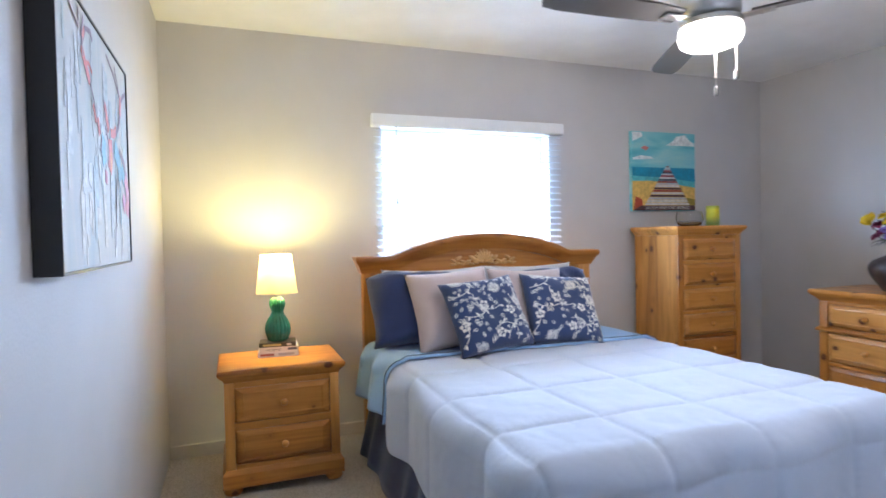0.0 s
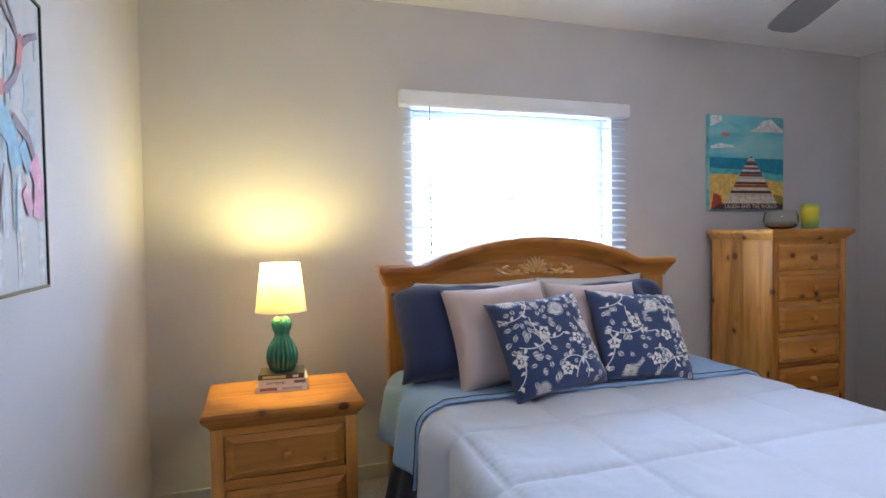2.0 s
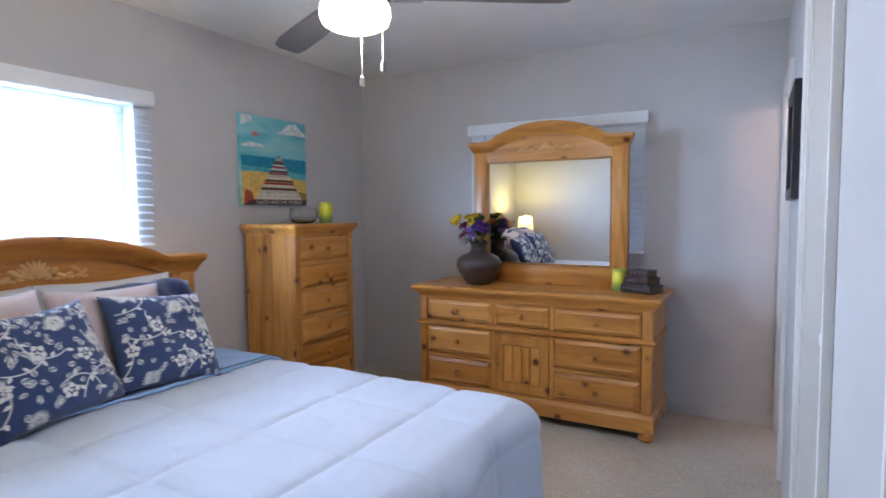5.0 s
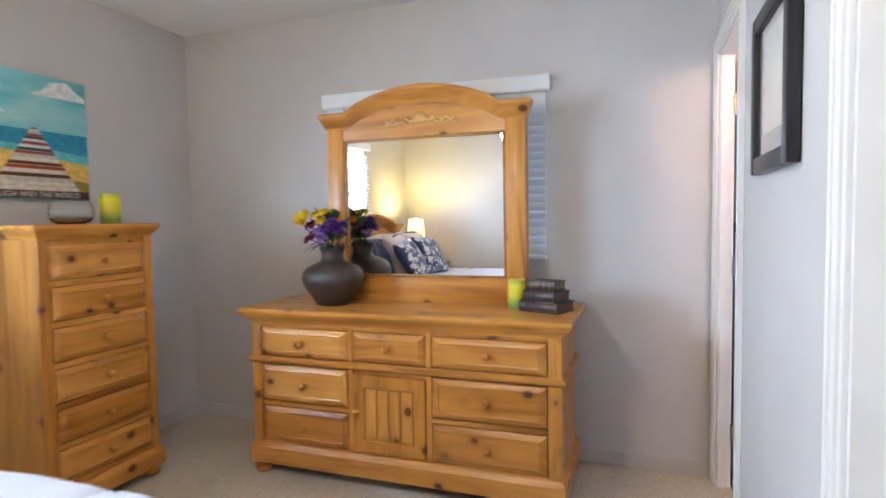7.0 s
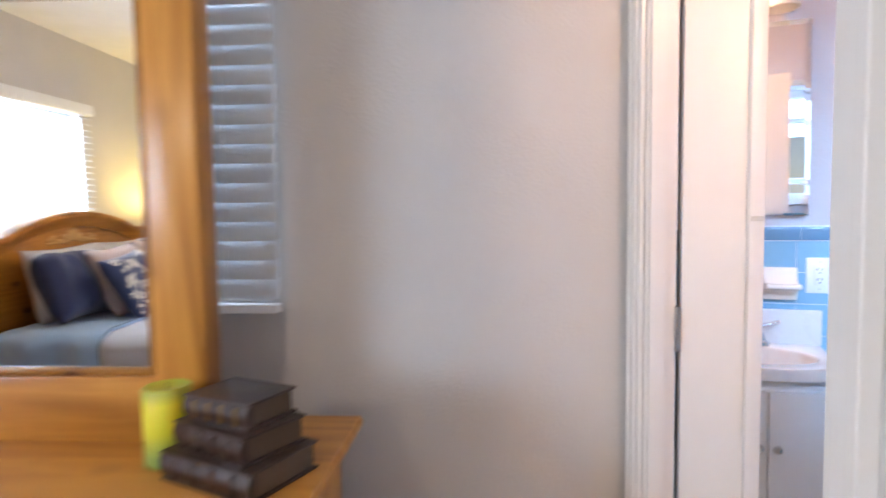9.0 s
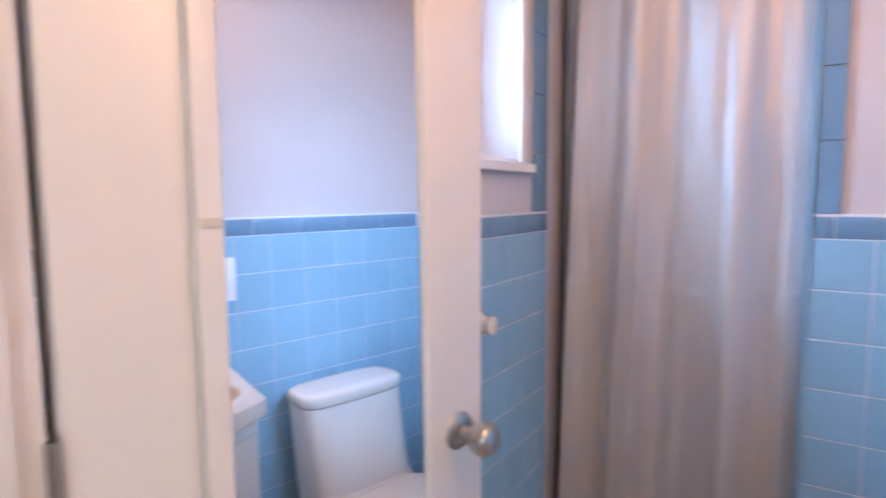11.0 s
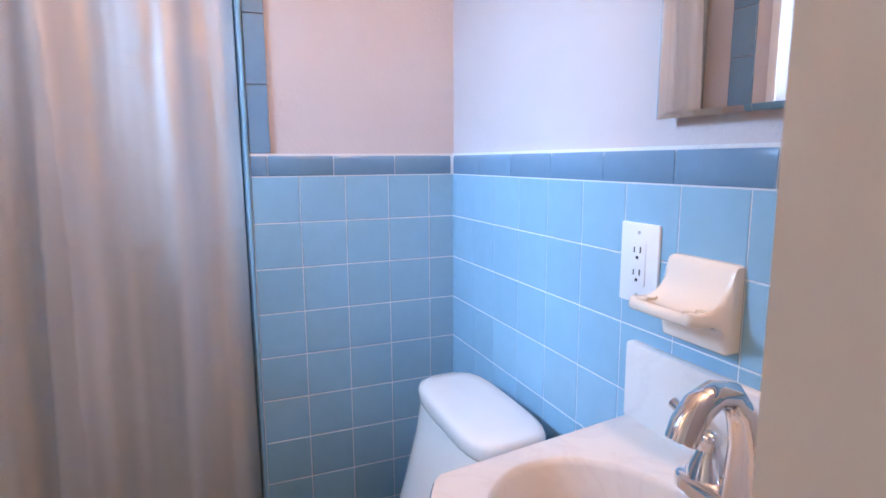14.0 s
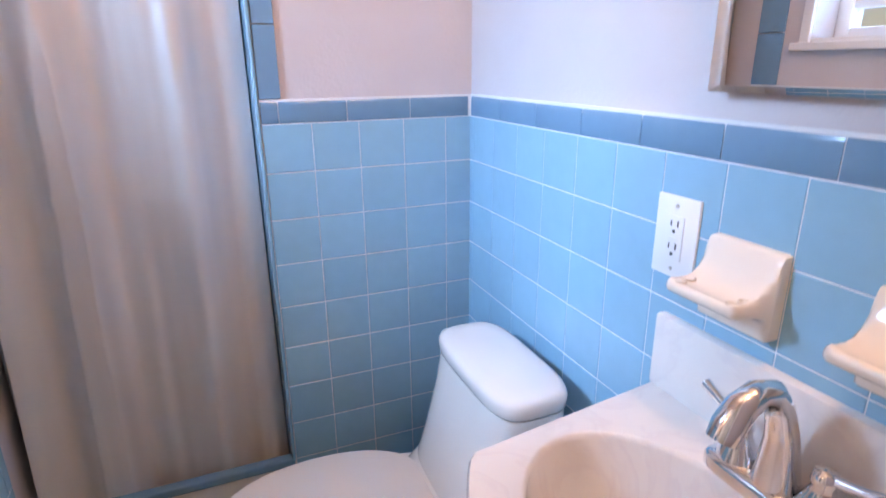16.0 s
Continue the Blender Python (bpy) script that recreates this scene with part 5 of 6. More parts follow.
for az, el, length in ((1.1, 0.15, 0.13), (0.8, 0.0, 0.12), (0.4, 0.1, 0.10), (-0.3, 0.2, 0.09), (1.6, 0.3, 0.12), (-0.9, 0.1, 0.09), (2.5, 0.1, 0.11), (-2.2, 0.1, 0.11), (3.1, 0.2, 0.10)):
    bouquet_leaf(0.045 * math.sin(az), -0.045 * math.cos(az), 0.325, az, el, length, 0.012, 0.045, DARKLEAF)
for k in range(16):
    a = rng.uniform(0, 6.28)
    bouquet_leaf(0.04 * math.sin(a), -0.04 * math.cos(a), 0.34, a, rng.uniform(0.6, 1.3), rng.uniform(0.06, 0.10), 0.018, 0.01, LEAF)

# dark leather book boxes on the dresser
LEATHER = plain("brown_leather", (0.040, 0.020, 0.014), 0.4, vary=0.3, scale=25, bump=0.3, grain=200)
GILT = plain("dull_gilt", (0.22, 0.13, 0.05), 0.4, 0.6)
for k, (w, d, h, z, turn) in enumerate(((0.20, 0.150, 0.048, 0.0, 24), (0.168, 0.13, 0.046, 0.048, 28), (0.14, 0.11, 0.044, 0.094, 22))):
    bb = thing("book_box", pose(4.125 + 0.004 * k, -2.36, 0.831 + z, 0, 0, -90 - turn), "dark brown leather book-shaped box in a stack", "box", "stack of book boxes")
    bm = bmesh.new()
    box(bm, -w / 2, w / 2, -d / 2, d / 2, 0, 0.005, 0.0015)
    box(bm, -w / 2, w / 2, -d / 2, d / 2, h - 0.005, h, 0.0015)
    rings(bm, [[(x, -d / 2 - 0.006 * math.sin(math.pi * i / 6) + 0.004, 0.005 + (h - 0.010) * i / 6) for i in range(7)] + [(x, -d / 2 + 0.012, h - 0.005), (x, -d / 2 + 0.012, 0.005)] for x in (-w / 2, w / 2)])
    part("cover", bm, LEATHER, bb, smooth=30)
    part("pages", cube(-w / 2 + 0.006, w / 2 - 0.006, -d / 2 + 0.013, d / 2 - 0.006, 0.0051, h - 0.0051), plain("aged_edge", (0.10, 0.065, 0.04), 0.7, vary=0.2), bb)
    for x in (-0.32, -0.1, 0.1, 0.32):
        part("spine_band", cube(x * w - 0.003, x * w + 0.003, -d / 2 - 0.0035, -d / 2 + 0.004, 0.008, h - 0.008, bevel=0.001), GILT if k == 2 else LEATHER, bb)


# ---- bathroom ----
def B(x, y, z=0.0):
    return OX + x, OY + y, z


# tub behind the curtain with a white tiled front
structure("tub_curb", cube(OX + 0.514, WALL_E, OY - 0.030, OY - 0.012, 0.0, 0.262), TILE_WHITE, "white tiled curb of the shower")
structure("tub_floor", cube(OX, WALL_E, OY - 0.85, OY - 0.031, 0.0, 0.06), PORCELAIN, "white shower floor")
structure("trim_curb", cube(OX + 0.514, WALL_E - 0.012, OY - 0.034, OY - 0.004, 0.2625, 0.288, bevel=0.006), TILE_DARK, "slate blue tile edge on the shower curb")
structure("wall_shower_west", cube(OX + 0.40, OX + 0.512, OY - 0.85, OY - 0.10, 0.06, CEIL), TILE, "tiled side wall of the shower")
structure("trim_shower_edge", cube(OX + 0.512, OX + 0.520, OY - 0.10, OY + 0.010, 0.29, CEIL, bevel=0.003), TILE, "blue edge strip beside the curtain")

# curtain
rod = thing("curtain_rod", pose(0, 0, 0), "chrome shower curtain rod", "rod")
part("rod", tube(bmesh.new(), [(OX + 0.521, OY - 0.066, 2.03), (WALL_E - 0.012, OY - 0.066, 2.03)], 0.0125, 16), CHROME, rod)
SATIN = Nodes("silver_satin", 0.46, 0.0)
sv = SATIN.coords()
stripe = SATIN.noise(SATIN.coords((9, 3, 0.05)), 1.0, 2)
SATIN.colour(SATIN.ramp(stripe, [(0.35, (0.58, 0.55, 0.53)), (0.5, (0.68, 0.65, 0.63)), (0.65, (0.61, 0.58, 0.56))]))
SATIN.bsdf.inputs["Metallic"].default_value = 0.22
SATIN.bsdf.inputs["Sheen Weight"].default_value = 0.4
SATIN.bump(SATIN.noise(SATIN.coords((6, 6, 260)), 1.0, 2), 0.08, 0.003)
rows = []
for j in range(190):
    z = 0.22 + (2.02 - 0.22) * j / 189
    low = 1 - j / 189
    row = []
    for i in range(201):
        s = i / 200
        x = 0.523 + (0.535 + 0.045 * low) * s
        fold = 0.020 * math.sin(2 * math.pi * (2.6 * s + 0.06 * math.sin(1.7 * z)) + 2.4) + 0.010 * math.sin(2 * math.pi * 4.4 * s + 0.5 * z + 0.8) + 0.002 * math.sin(2 * math.pi * 8.3 * s + 0.9 * z)
        y = -0.066 + fold * (0.8 + 0.45 * low) + 0.02 * low * s * s
        for zc, deep in ((0.60, 0.0022), (1.02, 0.0040), (1.44, 0.0022), (1.82, 0.0020)):
            y += deep * math.exp(-((z - zc - 0.008 * math.sin(9 * s + zc)) / 0.010) ** 2) * (0.5 + noise.noise(Vector((s * 16, zc * 5, 4.0))) * 1.6)
        y += 0.004 * noise.noise(Vector((s * 7, z * 4, 2.0))) + 0.0022 * noise.noise(Vector((s * 13 + z * 3, z * 11 - s * 5, 7.0))) + 0.0006 * math.sin(2 * math.pi * 15 * s + 0.8 * math.sin(2 * z))
        y -= 0.045 * math.exp(-(s / 0.055) ** 2)
        row.append(B(x, min(y, -0.037), z))
    rows.append(row)
single("shower_curtain", sheet(bmesh.new(), rows, 0.0015), SATIN.mat, Matrix(), "silver satin shower curtain, drawn across the shower", "shower curtain", smooth=180)
rows = [[B(1.05 + 0.055 * i / 30 + 0.008 * math.sin(i * 0.9), -0.085 - 0.012 * math.sin(i * 0.7), 0.22 + 1.80 * j / 20) for i in range(31)] for j in range(21)]
single("shower_liner", sheet(bmesh.new(), rows, 0.0012), thin("grey_liner", (0.30, 0.33, 0.34), 0.2), Matrix(), "grey shower liner behind the curtain", "shower curtain", smooth=180)

# toilet: local +x points into the room, back at x=0
TO = thing("toilet", pose(*B(0.016, 0.408)), "white one-piece toilet with the lid closed", "toilet")


def oval(cx, cy, rx, ry, z, n=40, square=2.6, back=None):
    pts = []
    for i in range(n):
        a = 2 * math.pi * i / n
        c, s = math.cos(a), math.sin(a)
        x = cx + rx * math.copysign(abs(c) ** (2 / square), c)
        y = cy + ry * math.copysign(abs(s) ** (2 / square), s)
        pts.append((max(x, back) if back is not None else x, y, z))
    return pts


tank = [oval(0.156, 0, 0.146, 0.150, 0.33, square=4), oval(0.146, 0, 0.134, 0.153, 0.40, square=4), oval(0.127, 0, 0.109, 0.161, 0.52, square=4), oval(0.116, 0, 0.089, 0.168, 0.62, square=4), oval(0.112, 0, 0.080, 0.172, 0.682, square=4)]
part("tank", rings(bmesh.new(), tank), PORCELAIN, TO, smooth=60)
lid = [oval(0.112, 0, 0.080, 0.172, 0.684, square=4), oval(0.112, 0, 0.083, 0.175, 0.689, square=4), oval(0.112, 0, 0.084, 0.176, 0.710, square=4), oval(0.112, 0, 0.080, 0.172, 0.719, square=4), oval(0.112, 0, 0.072, 0.163, 0.723, square=3.6), oval(0.112, 0, 0.050, 0.135, 0.725, square=3)]
part("tank_lid", rings(bmesh.new(), lid), PORCELAIN, TO, smooth=60)
body = [oval(0.36, 0, 0.26, 0.115, 0.0, square=3), oval(0.36, 0, 0.25, 0.105, 0.10, square=3), oval(0.37, 0, 0.30, 0.140, 0.24, square=2.6), oval(0.40, 0, 0.30, 0.172, 0.37, square=2.4), oval(0.40, 0, 0.305, 0.180, 0.410, square=2.4)]
part("bowl", rings(bmesh.new(), body), PORCELAIN, TO, smooth=60)
part("saddle", rings(bmesh.new(), [oval(0.20, 0, 0.10, 0.150, 0.30, square=4), oval(0.19, 0, 0.11, 0.150, 0.42, square=4), oval(0.16, 0, 0.075, 0.150, 0.47, square=4)]), PORCELAIN, TO, smooth=60)
part("seat", rings(bmesh.new(), [oval(0.475, 0, 0.232, 0.182, 0.412, square=2.3, back=0.262), oval(0.475, 0, 0.236, 0.186, 0.418, square=2.3, back=0.260), oval(0.475, 0, 0.234, 0.184, 0.429, square=2.3, back=0.262)]), PORCELAIN, TO, smooth=50)
part("seat_lid", rings(bmesh.new(), [oval(0.475, 0, 0.234, 0.186, 0.431, square=2.3, back=0.268), oval(0.475, 0, 0.238, 0.190, 0.437, square=2.3, back=0.266), oval(0.475, 0, 0.234, 0.186, 0.446, square=2.3, back=0.268), oval(0.472, 0, 0.19, 0.145, 0.452, square=2.3, back=0.29)]), PORCELAIN, TO, "flat white seat lid, closed", smooth=50)
for y in (-0.075, 0.075):
    part("hinge", cube(0.232, 0.268, y - 0.022, y + 0.022, 0.424, 0.446, bevel=0.004), PORCELAIN, TO)

# vanity: against the west wall, back at x=0
V0, V1, VZ = 0.715, 1.205, 0.812
VA = thing("bathroom_vanity", pose(*B(0, 0)), "white bow-fronted bathroom vanity with a marble sink top", "vanity")
MARBLE = Nodes("cultured_marble", 0.13)
mv = MARBLE.coords()
MARBLE.colour(MARBLE.ramp(MARBLE.noise(mv, 6, 5, 1.8), [(0.42, (0.80, 0.76, 0.73)), (0.5, (0.765, 0.72, 0.70)), (0.54, (0.80, 0.765, 0.735))]))
MARBLE.bsdf.inputs["Coat Weight"].default_value = 0.4


def bow(t):
    return 0.315 + 0.105 * math.sin(math.pi * t) ** 0.8


def outline(shrink, z, n=28):
    pts = [(0.0, V0 + shrink, z)]
    y0 = V0 + 0.045 + shrink
    for i in range(n + 1):
        t = i / n
        pts.append((bow(0.10 + 0.90 * t) - shrink, y0 + (V1 - shrink - y0) * t, z))
    return pts + [(0.0, V1 - shrink, z)]


part("cabinet", rings(bmesh.new(), [outline(0.022, 0.0), outline(0.022, VZ - 0.036)], caps=False), VINYL, VA, smooth=30)
yc = (V0 + V1) / 2
for y0, y1 in ((V0 + 0.085, yc - 0.004), (yc + 0.004, V1 - 0.05)):
    t0, t1 = ((y - V0) / (V1 - V0) for y in (y0, y1))
    bm = bmesh.new()
    strip = lambda off, z: [(bow(t0 + (t1 - t0) * i / 8) - 0.022 + off, y0 + (y1 - y0) * i / 8, z) for i in range(9)]  # noqa: E731
    rings(bm, [strip(0.001, z) + strip(0.016, z)[::-1] for z in (0.10, VZ - 0.07)])
    d = part("door", bm, VINYL, VA, smooth=30)
    ky = y1 - 0.02 if y0 < yc - 0.1 else y0 + 0.02
    part("knob", lathe(bmesh.new(), [(0.006, 0.0), (0.006, 0.012), (0.013, 0.018), (0.010, 0.026), (0.001, 0.028)], 16, (bow(0.5) - 0.012, ky, 0.58), "x"), CHROME, d)
# top with a real basin
bm = bmesh.new()
SX, SY, RX, RY, N = 0.221, yc, 0.133, 0.175, 96
edge, rim = [], []
for i in range(N):
    a = 2 * math.pi * i / N
    c, s = math.cos(a), math.sin(a)
    best = None
    lo, hi = 0.0, 0.6
    for _ in range(30):
        mid = (lo + hi) / 2
        x, y = SX + mid * c, SY + mid * s
        t = (y - V0) / (V1 - V0)
        inside = 0 < t < 1 and 0.0 < x < bow(t) and y > V0 + 0.14 * x
        lo, hi = (mid, hi) if inside else (lo, mid)
    edge.append((SX + lo * c, SY + lo * s))
    rim.append((SX + RX * c, SY + RY * s))
loops = [[(x, y, VZ - 0.035) for x, y in edge], [(x, y, VZ - 0.006) for x, y in edge], [(SX + (x - SX) * 0.985, SY + (y - SY) * 0.985, VZ) for x, y in edge]]
for f, z in ((1.03, 0.0), (1.005, -0.002), (0.985, -0.010), (0.95, -0.045), (0.87, -0.090), (0.72, -0.122), (0.45, -0.138), (0.10, -0.144), (0.08, -0.149)):
    loops.append([(SX + (x - SX) * f, SY + (y - SY) * f, VZ + z) for x, y in rim])
rings(bm, loops, caps=False)
part("sink_top", bm, MARBLE.mat, VA, "white cultured marble top with an oval basin", smooth=50)
bm = bmesh.new()
box(bm, 0.0, 0.022, V0, V1, VZ - 0.002, VZ + 0.120, 0.006)
part("backsplash", bm, MARBLE.mat, VA)
part("drain", lathe(bmesh.new(), [(0.020, VZ - 0.144), (0.022, VZ - 0.141), (0.012, VZ - 0.138), (0.001, VZ - 0.137)], 20, (SX, SY, 0)), CHROME, VA)

FA = thing("faucet", pose(*B(0.066, yc + 0.012, VZ)), "chrome two-handle faucet with a high arched spout", "faucet")
bm = bmesh.new()
rings(bm, [oval(0, 0, 0.031, 0.084, 0.0, square=5), oval(0, 0, 0.031, 0.084, 0.013, square=5), oval(0, 0, 0.028, 0.081, 0.018, square=5), oval(0, 0, 0.024, 0.076, 0.021, square=4)])
part("base_plate", bm, CHROME, FA, smooth=50)
arc = [(0, 0, 0.010), (0.0, 0, 0.045), (0.004, 0, 0.085), (0.016, 0, 0.122), (0.034, 0, 0.146), (0.056, 0, 0.150), (0.078, 0, 0.140), (0.092, 0, 0.122), (0.099, 0, 0.106)]
part("spout", tube(bmesh.new(), arc, [0.028, 0.023, 0.018, 0.0155, 0.015, 0.0155, 0.017, 0.0175, 0.0165], 20), CHROME, FA, "arched chrome spout", smooth=60)
for s in (-1, 1):
    h = part("handle", lathe(bmesh.new(), [(0.026, 0.018), (0.023, 0.028), (0.014, 0.048), (0.011, 0.056), (0.014, 0.062), (0.012, 0.072), (0.001, 0.076)], 20, (0, s * 0.051, 0)), CHROME, FA, smooth=60)
    part("lever", tube(bmesh.new(), [(0, s * 0.051, 0.066), (-0.004, s * 0.085, 0.072), (-0.008, s * 0.118, 0.082)], [0.007, 0.0055, 0.0075], 12), CHROME, h, smooth=60)
part("lift_rod", tube(bmesh.new(), [(-0.022, 0, 0.012), (-0.022, 0, 0.070)], 0.003, 8), CHROME, FA)


# ceramic wall fixtures
def ceramic_dish(name, y, z, label, holes):
    """A tile-mounted dish: concave back sweeping out to a shallow tray, coved underside."""
    h = thing(name, pose(*B(0.0066, y, z)), label, "soap dish", "ceramic wall fixtures")
    w, n = 0.109, 24
    prof = [(0.0, 0.0), (0.018, 0.0), (0.0215, 0.003), (0.023, 0.012), (0.026, 0.024), (0.034, 0.034), (0.050, 0.040), (0.072, 0.0405), (0.079, 0.042), (0.0825, 0.046), (0.083, 0.051), (0.081, 0.0555),
            (0.077, 0.0570), (0.072, 0.0555), (0.055, 0.0545), (0.042, 0.0575), (0.031, 0.066), (0.023, 0.080), (0.0175, 0.096), (0.014, 0.108), (0.011, 0.1115), (0.006, 0.112), (0.0, 0.112)]
    bm = bmesh.new()
    loops = []
    for k in range(n + 1):
        u = -1 + 2 * k / n
        edge = max(0.0, (abs(u) - 0.90) / 0.10)
        side = max(0.0, (abs(u) - 0.72) / 0.28)
        loop = []
        for px, pz in prof:
            qx = px - 0.0035 * edge * edge * (1 if px > 0.02 else 0)
            if pz > 0.053 and px > 0.026:
                qx, rise = qx, 0.004 * min(1.0, side * 1.8) * (1 - edge * edge)
            else:
                rise = -0.0025 * edge * edge if pz > 0.09 else (0.003 * edge * edge if pz < 0.02 else 0.0)
            loop.append((qx, u * w / 2, pz + rise))
        loops.append(loop)
    rings(bm, loops)
    body = part("body", bm, CREAM, h, smooth=55)
    # Holes are low rings on the uncut tray; darker cream paints their shade.
    well = plain("holder_well_shade", (0.66, 0.58, 0.48), 0.2, coat=0.4)
    for yy, xx in holes:
        part("hole", lathe(bmesh.new(), [(0.0085, 0.0550), (0.0085, 0.0578), (0.0072, 0.0583), (0.0060, 0.0573), (0.0052, 0.0562), (0.001, 0.0558)], 20, (xx, yy, 0)), well, body, smooth=60)
    return h


ceramic_dish("toothbrush_holder", 0.8475, 0.966, "cream ceramic toothbrush holder set in blue tiles", ((-0.043, 0.052), (-0.041, 0.070), (0.041, 0.070), (0.043, 0.052)))
ceramic_dish("soap_dish", 1.059, 0.970, "cream ceramic soap dish set in blue tiles", ())

# outlet
OU = thing("wall_outlet", pose(*B(0.0065, 0.7245, 0.990)), "white double wall outlet with a rectangular face", "outlet")
part("plate", cube(0.0, 0.006, -0.040, 0.040, 0, 0.122, bevel=0.0025), VINYL, OU)
face = part("receptacle", cube(0.0062, 0.0085, -0.0165, 0.0165, 0.028, 0.094, bevel=0.001), VINYL, OU)
# Slots are black blocks on the face; the black stands for shade inside.
dark = plain("slot_shade_black", (0.02, 0.02, 0.02), 0.6)
for z in (0.044, 0.078):
    for y0, y1, z0, z1 in ((-0.0075, -0.0052, 0.0, 0.008), (0.0052, 0.0078, 0.0, 0.0095), (-0.0025, 0.0025, -0.0095, -0.005)):
        part("slot", cube(0.0083, 0.0090, y0, y1, z + z0, z + z1), dark, face)
part("test_button", cube(0.0083, 0.0096, -0.007, 0.007, 0.0585, 0.0615), VINYL, face)
for z in (0.014, 0.108):
    part("screw", lathe(bmesh.new(), [(0.003, 0.0058), (0.0028, 0.0072), (0.001, 0.0073)], 10, (0, 0, z), "x"), NICKEL, OU)

# medicine cabinet with a bevelled mirror
MC = thing("medicine_cabinet", pose(*B(0.0, 0.765, 1.258)), "shallow wall cabinet with a mirror front above the sink", "cabinet")
MW, MH = 0.41, 0.66
part("body", cube(0.0, 0.014, 0.012, MW - 0.012, 0.010, MH - 0.010), NICKEL, MC)
bm = bmesh.new()
rings(bm, [[(x, a, c) for a, c in ((i, i * 0.45), (MW - i, i * 0.45), (MW - i, MH - i), (i, MH - i))] for x, i in ((0.0145, 0.0), (0.0185, 0.0), (0.0205, 0.018))])
turn_part(bm, Matrix.Translation((0.0145, MW, 0)) @ Matrix.Rotation(radians(1.5), 4, "Z") @ Matrix.Translation((-0.0145, -MW, 0)))
part("mirror_door", bm, MIRROR, MC, "bevelled mirror door, slightly ajar", smooth=None)

# lamp over the medicine cabinet
VL = thing("vanity_light", pose(*B(0.0, 0.97, 2.00)), "small brushed wall light above the medicine cabinet", "wall light")
part("back_plate", cube(0.0, 0.025, -0.16, 0.16, -0.05, 0.05, bevel=0.006), NICKEL, VL)
for s in (-1, 1):
    part("shade", lathe(bmesh.new(), [(0.020, 0.03), (0.045, 0.01), (0.055, -0.06), (0.050, -0.062), (0.040, 0.0), (0.001, 0.015)], 24, (0.085, s * 0.10, 0)), thin("frosted_glass", (0.85, 0.82, 0.76), 0.6), VL, smooth=50)
    part("arm", tube(bmesh.new(), [(0.025, s * 0.10, 0.0), (0.06, s * 0.10, 0.035), (0.085, s * 0.10, 0.03)], 0.006, 10), NICKEL, VL)

# paper holder post on the east wall
PH = thing("paper_holder", pose(*B(BW - 0.008, 0.385, 0.985)), "white ceramic paper holder post on the tiled wall", "paper holder")
part("post", lathe(bmesh.new(), [(0.026, 0.0), (0.026, -0.010), (0.018, -0.020), (0.017, -0.028), (0.021, -0.034), (0.021, -0.042), (0.002, -0.046)], 24, (0, 0, 0), "x"), CREAM, PH, smooth=50)


# ---- wall tiles, last ----
P, T1, TRIM_H, TRIM_L = 0.1095, 1.17, 0.053, 0.1535
tile_cache = {}


def tile_mesh(w, h, mat, axis, d=0.0060, bull=False):
    key = (round(w, 3), round(h, 3), mat.name, axis, bull)
    if key not in tile_cache:
        g, v, b = 0.0012, 0.0009, 0.0010
        turn = {"W": lambda o, a, c: (o, a, c), "E": lambda o, a, c: (-o, a, c), "S": lambda o, a, c: (a, o, c)}[axis]
        bm = bmesh.new()
        if bull:
            pr = [(0.0, g), (d - 0.0005, g), (d + 0.0006, g + 0.0015), (d + 0.0006, h - 0.014), (d - 0.0006, h - 0.007), (d - 0.003, h - 0.0015), (0.001, h)]
            rings(bm, [[turn(o if not e else o * 0.93, a, c) for o, c in pr] for a, e in ((v, 1), (v + 0.0015, 0), (w - v - 0.0015, 0), (w - v, 1))])
        else:
            rings(bm, [[turn(o, a, c) for a, c in ((x, z), (w - x, z), (w - x, h - z), (x, h - z))] for x, z, o in ((v, g, 0.0), (v, g, d - 0.0008), (v + b, g + b, d))])
        bmesh.ops.recalc_face_normals(bm, faces=bm.faces)
        me = bpy.data.meshes.new("tile")
        bm.to_mesh(me)
        bm.free()
        if bull:
            shade_by_angle(me, 40)
        me.materials.append(mat)
        tile_cache[key] = me
    return tile_cache[key]


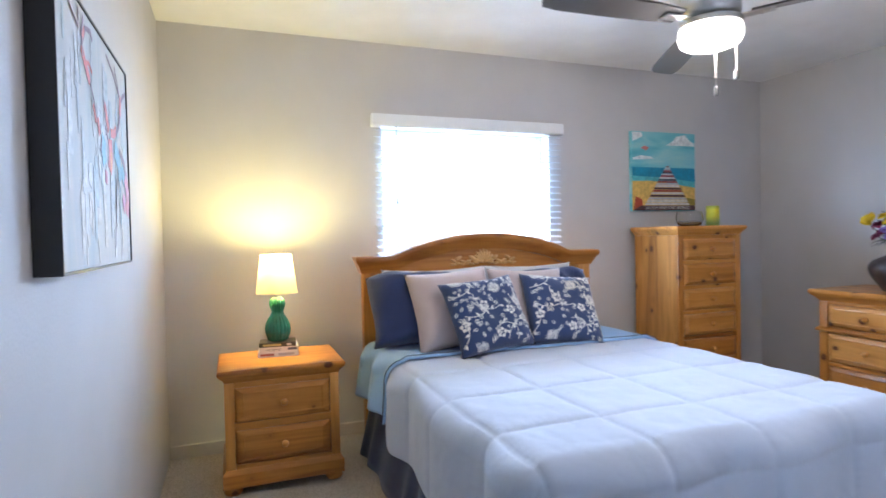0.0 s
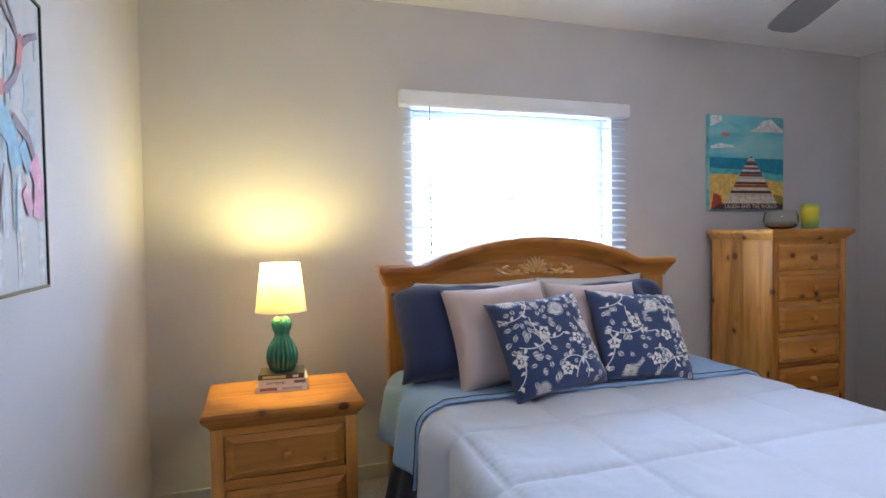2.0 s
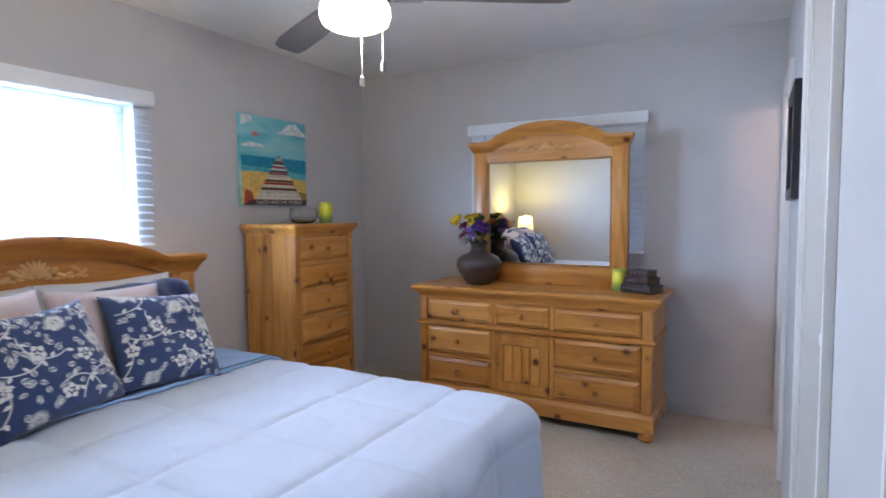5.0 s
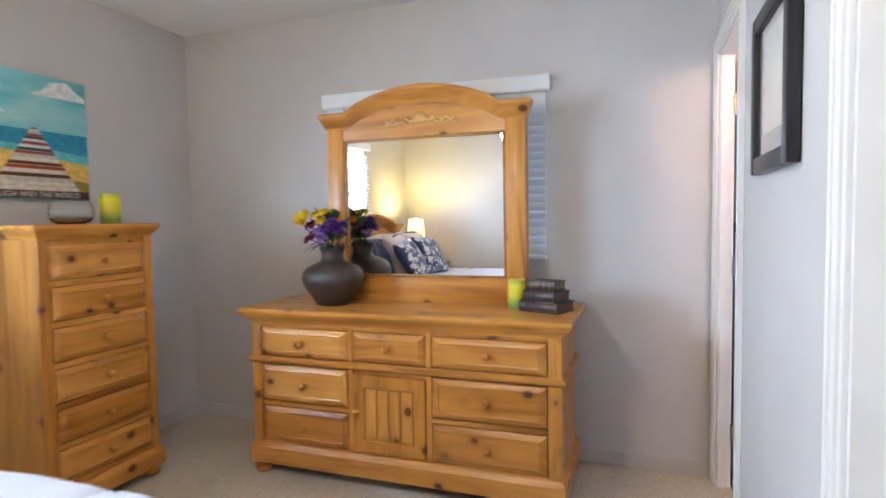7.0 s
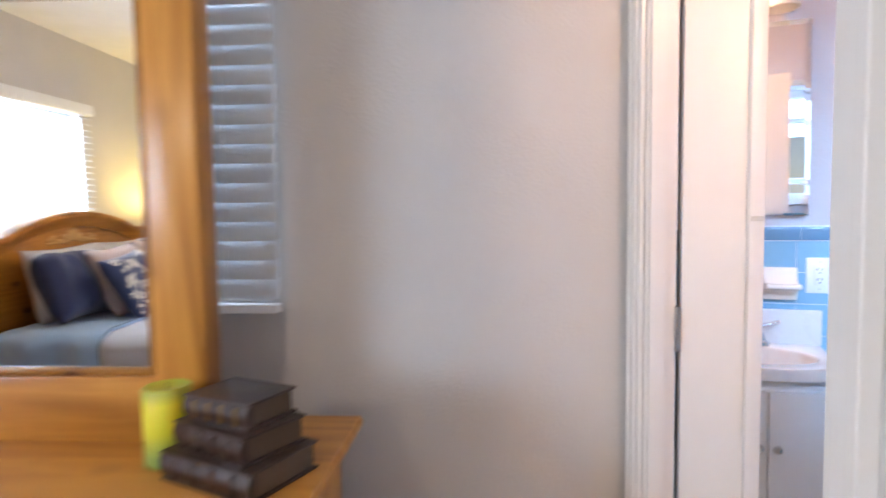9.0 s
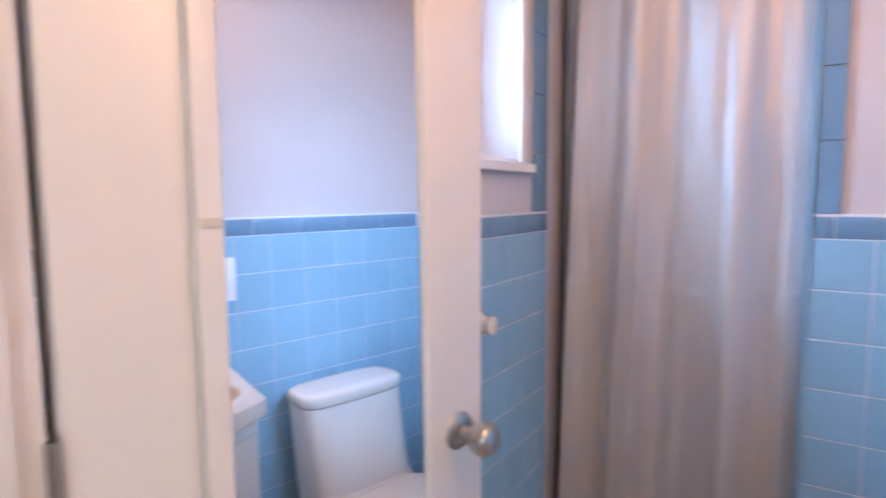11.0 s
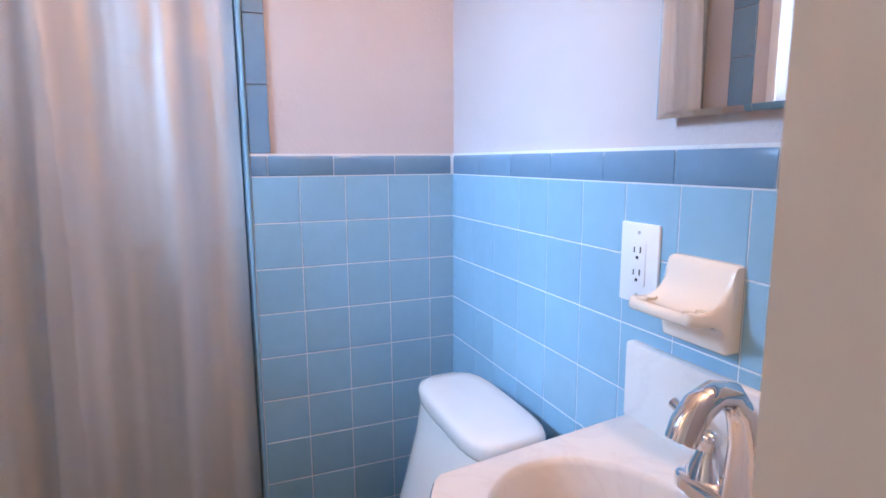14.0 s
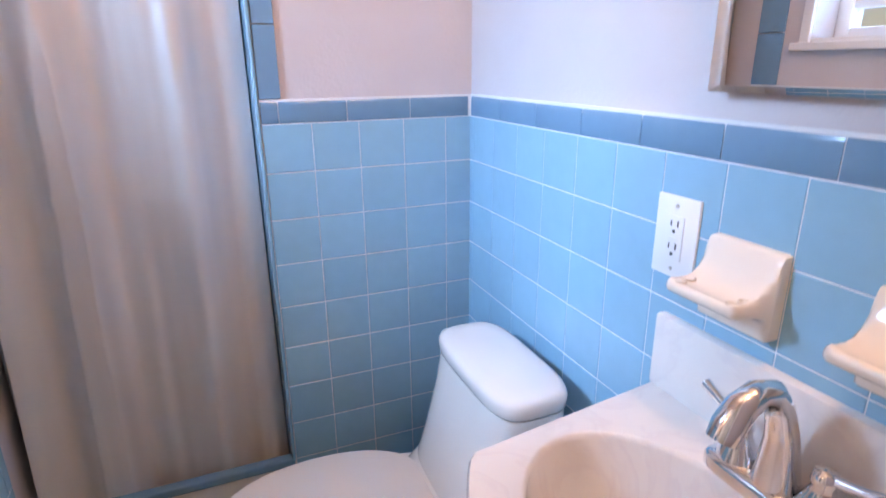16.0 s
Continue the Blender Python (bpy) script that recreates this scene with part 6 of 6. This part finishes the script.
def tiled(name, axis, a0, a1, z0, start, label, trim_from=None):
    """A grouted wainscot with tiles of its own, between a0 and a1 along the wall."""
    bm = bmesh.new()
    e = {"W": (0.0, 0.0055, a0, a1), "E": (BW - 0.0055, BW, a0, a1), "S": (a0, a1, 0.0, 0.0055)}[axis]
    box(bm, OX + e[0], OX + e[1], OY + e[2], OY + e[3], z0, T1 + TRIM_H)
    bed = structure(name, bm, GROUT, label)

    def put(a, b, lo, hi, mat, bull=False):
        if b - a < 0.012 or hi - lo < 0.012:
            return
        ob = new("tile", tile_mesh(b - a, hi - lo, mat, axis, bull=bull))
        ob.parent = bed
        ob.location = {"W": B(0.0008, a, lo), "E": B(BW - 0.0008, a, lo), "S": B(a, 0.0008, lo)}[axis]

    cuts = [a0] + [start + P * k for k in range(-2, 16) if a0 + 0.004 < start + P * k < a1 - 0.004] + [a1]
    top = T1
    while top > z0 + 0.01:
        for a, b in zip(cuts, cuts[1:]):
            put(a, b, max(z0, top - P), top, TILE)
        top -= P
    t = a0 if trim_from is None else trim_from
    cuts = [a0] + [t + TRIM_L * k for k in range(-2, 12) if a0 + 0.004 < t + TRIM_L * k < a1 - 0.004] + [a1]
    for a, b in zip(cuts, cuts[1:]):
        put(a, b, T1, T1 + TRIM_H, TILE_DARK, True)
    return bed, put


tiled("wainscot_west", "W", 0.006, BN, 0.0, 0.027, "pale blue square tiles with a slate blue cap", 0.0125)
bed, put = tiled("wainscot_south", "S", 0.0, 0.511, 0.0, 0.511 - 4 * P, "pale blue square tiles with a slate blue cap", 0.472 - 3 * TRIM_L)
for k in range(8):
    z = T1 + TRIM_H + TRIM_L * k
    if z < CEIL - 0.02:
        put(0.463, 0.511, z, min(z + TRIM_L, CEIL), TILE_DARK)
bed, put = tiled("wainscot_east", "E", 0.0, BN, 0.0, 0.030, "pale blue square tiles with a slate blue cap", 0.02)
for k in range(8):
    z = T1 + TRIM_H + TRIM_L * k
    if z < CEIL - 0.02:
        put(0.0, 0.088, z, min(z + TRIM_L, CEIL), TILE_DARK)
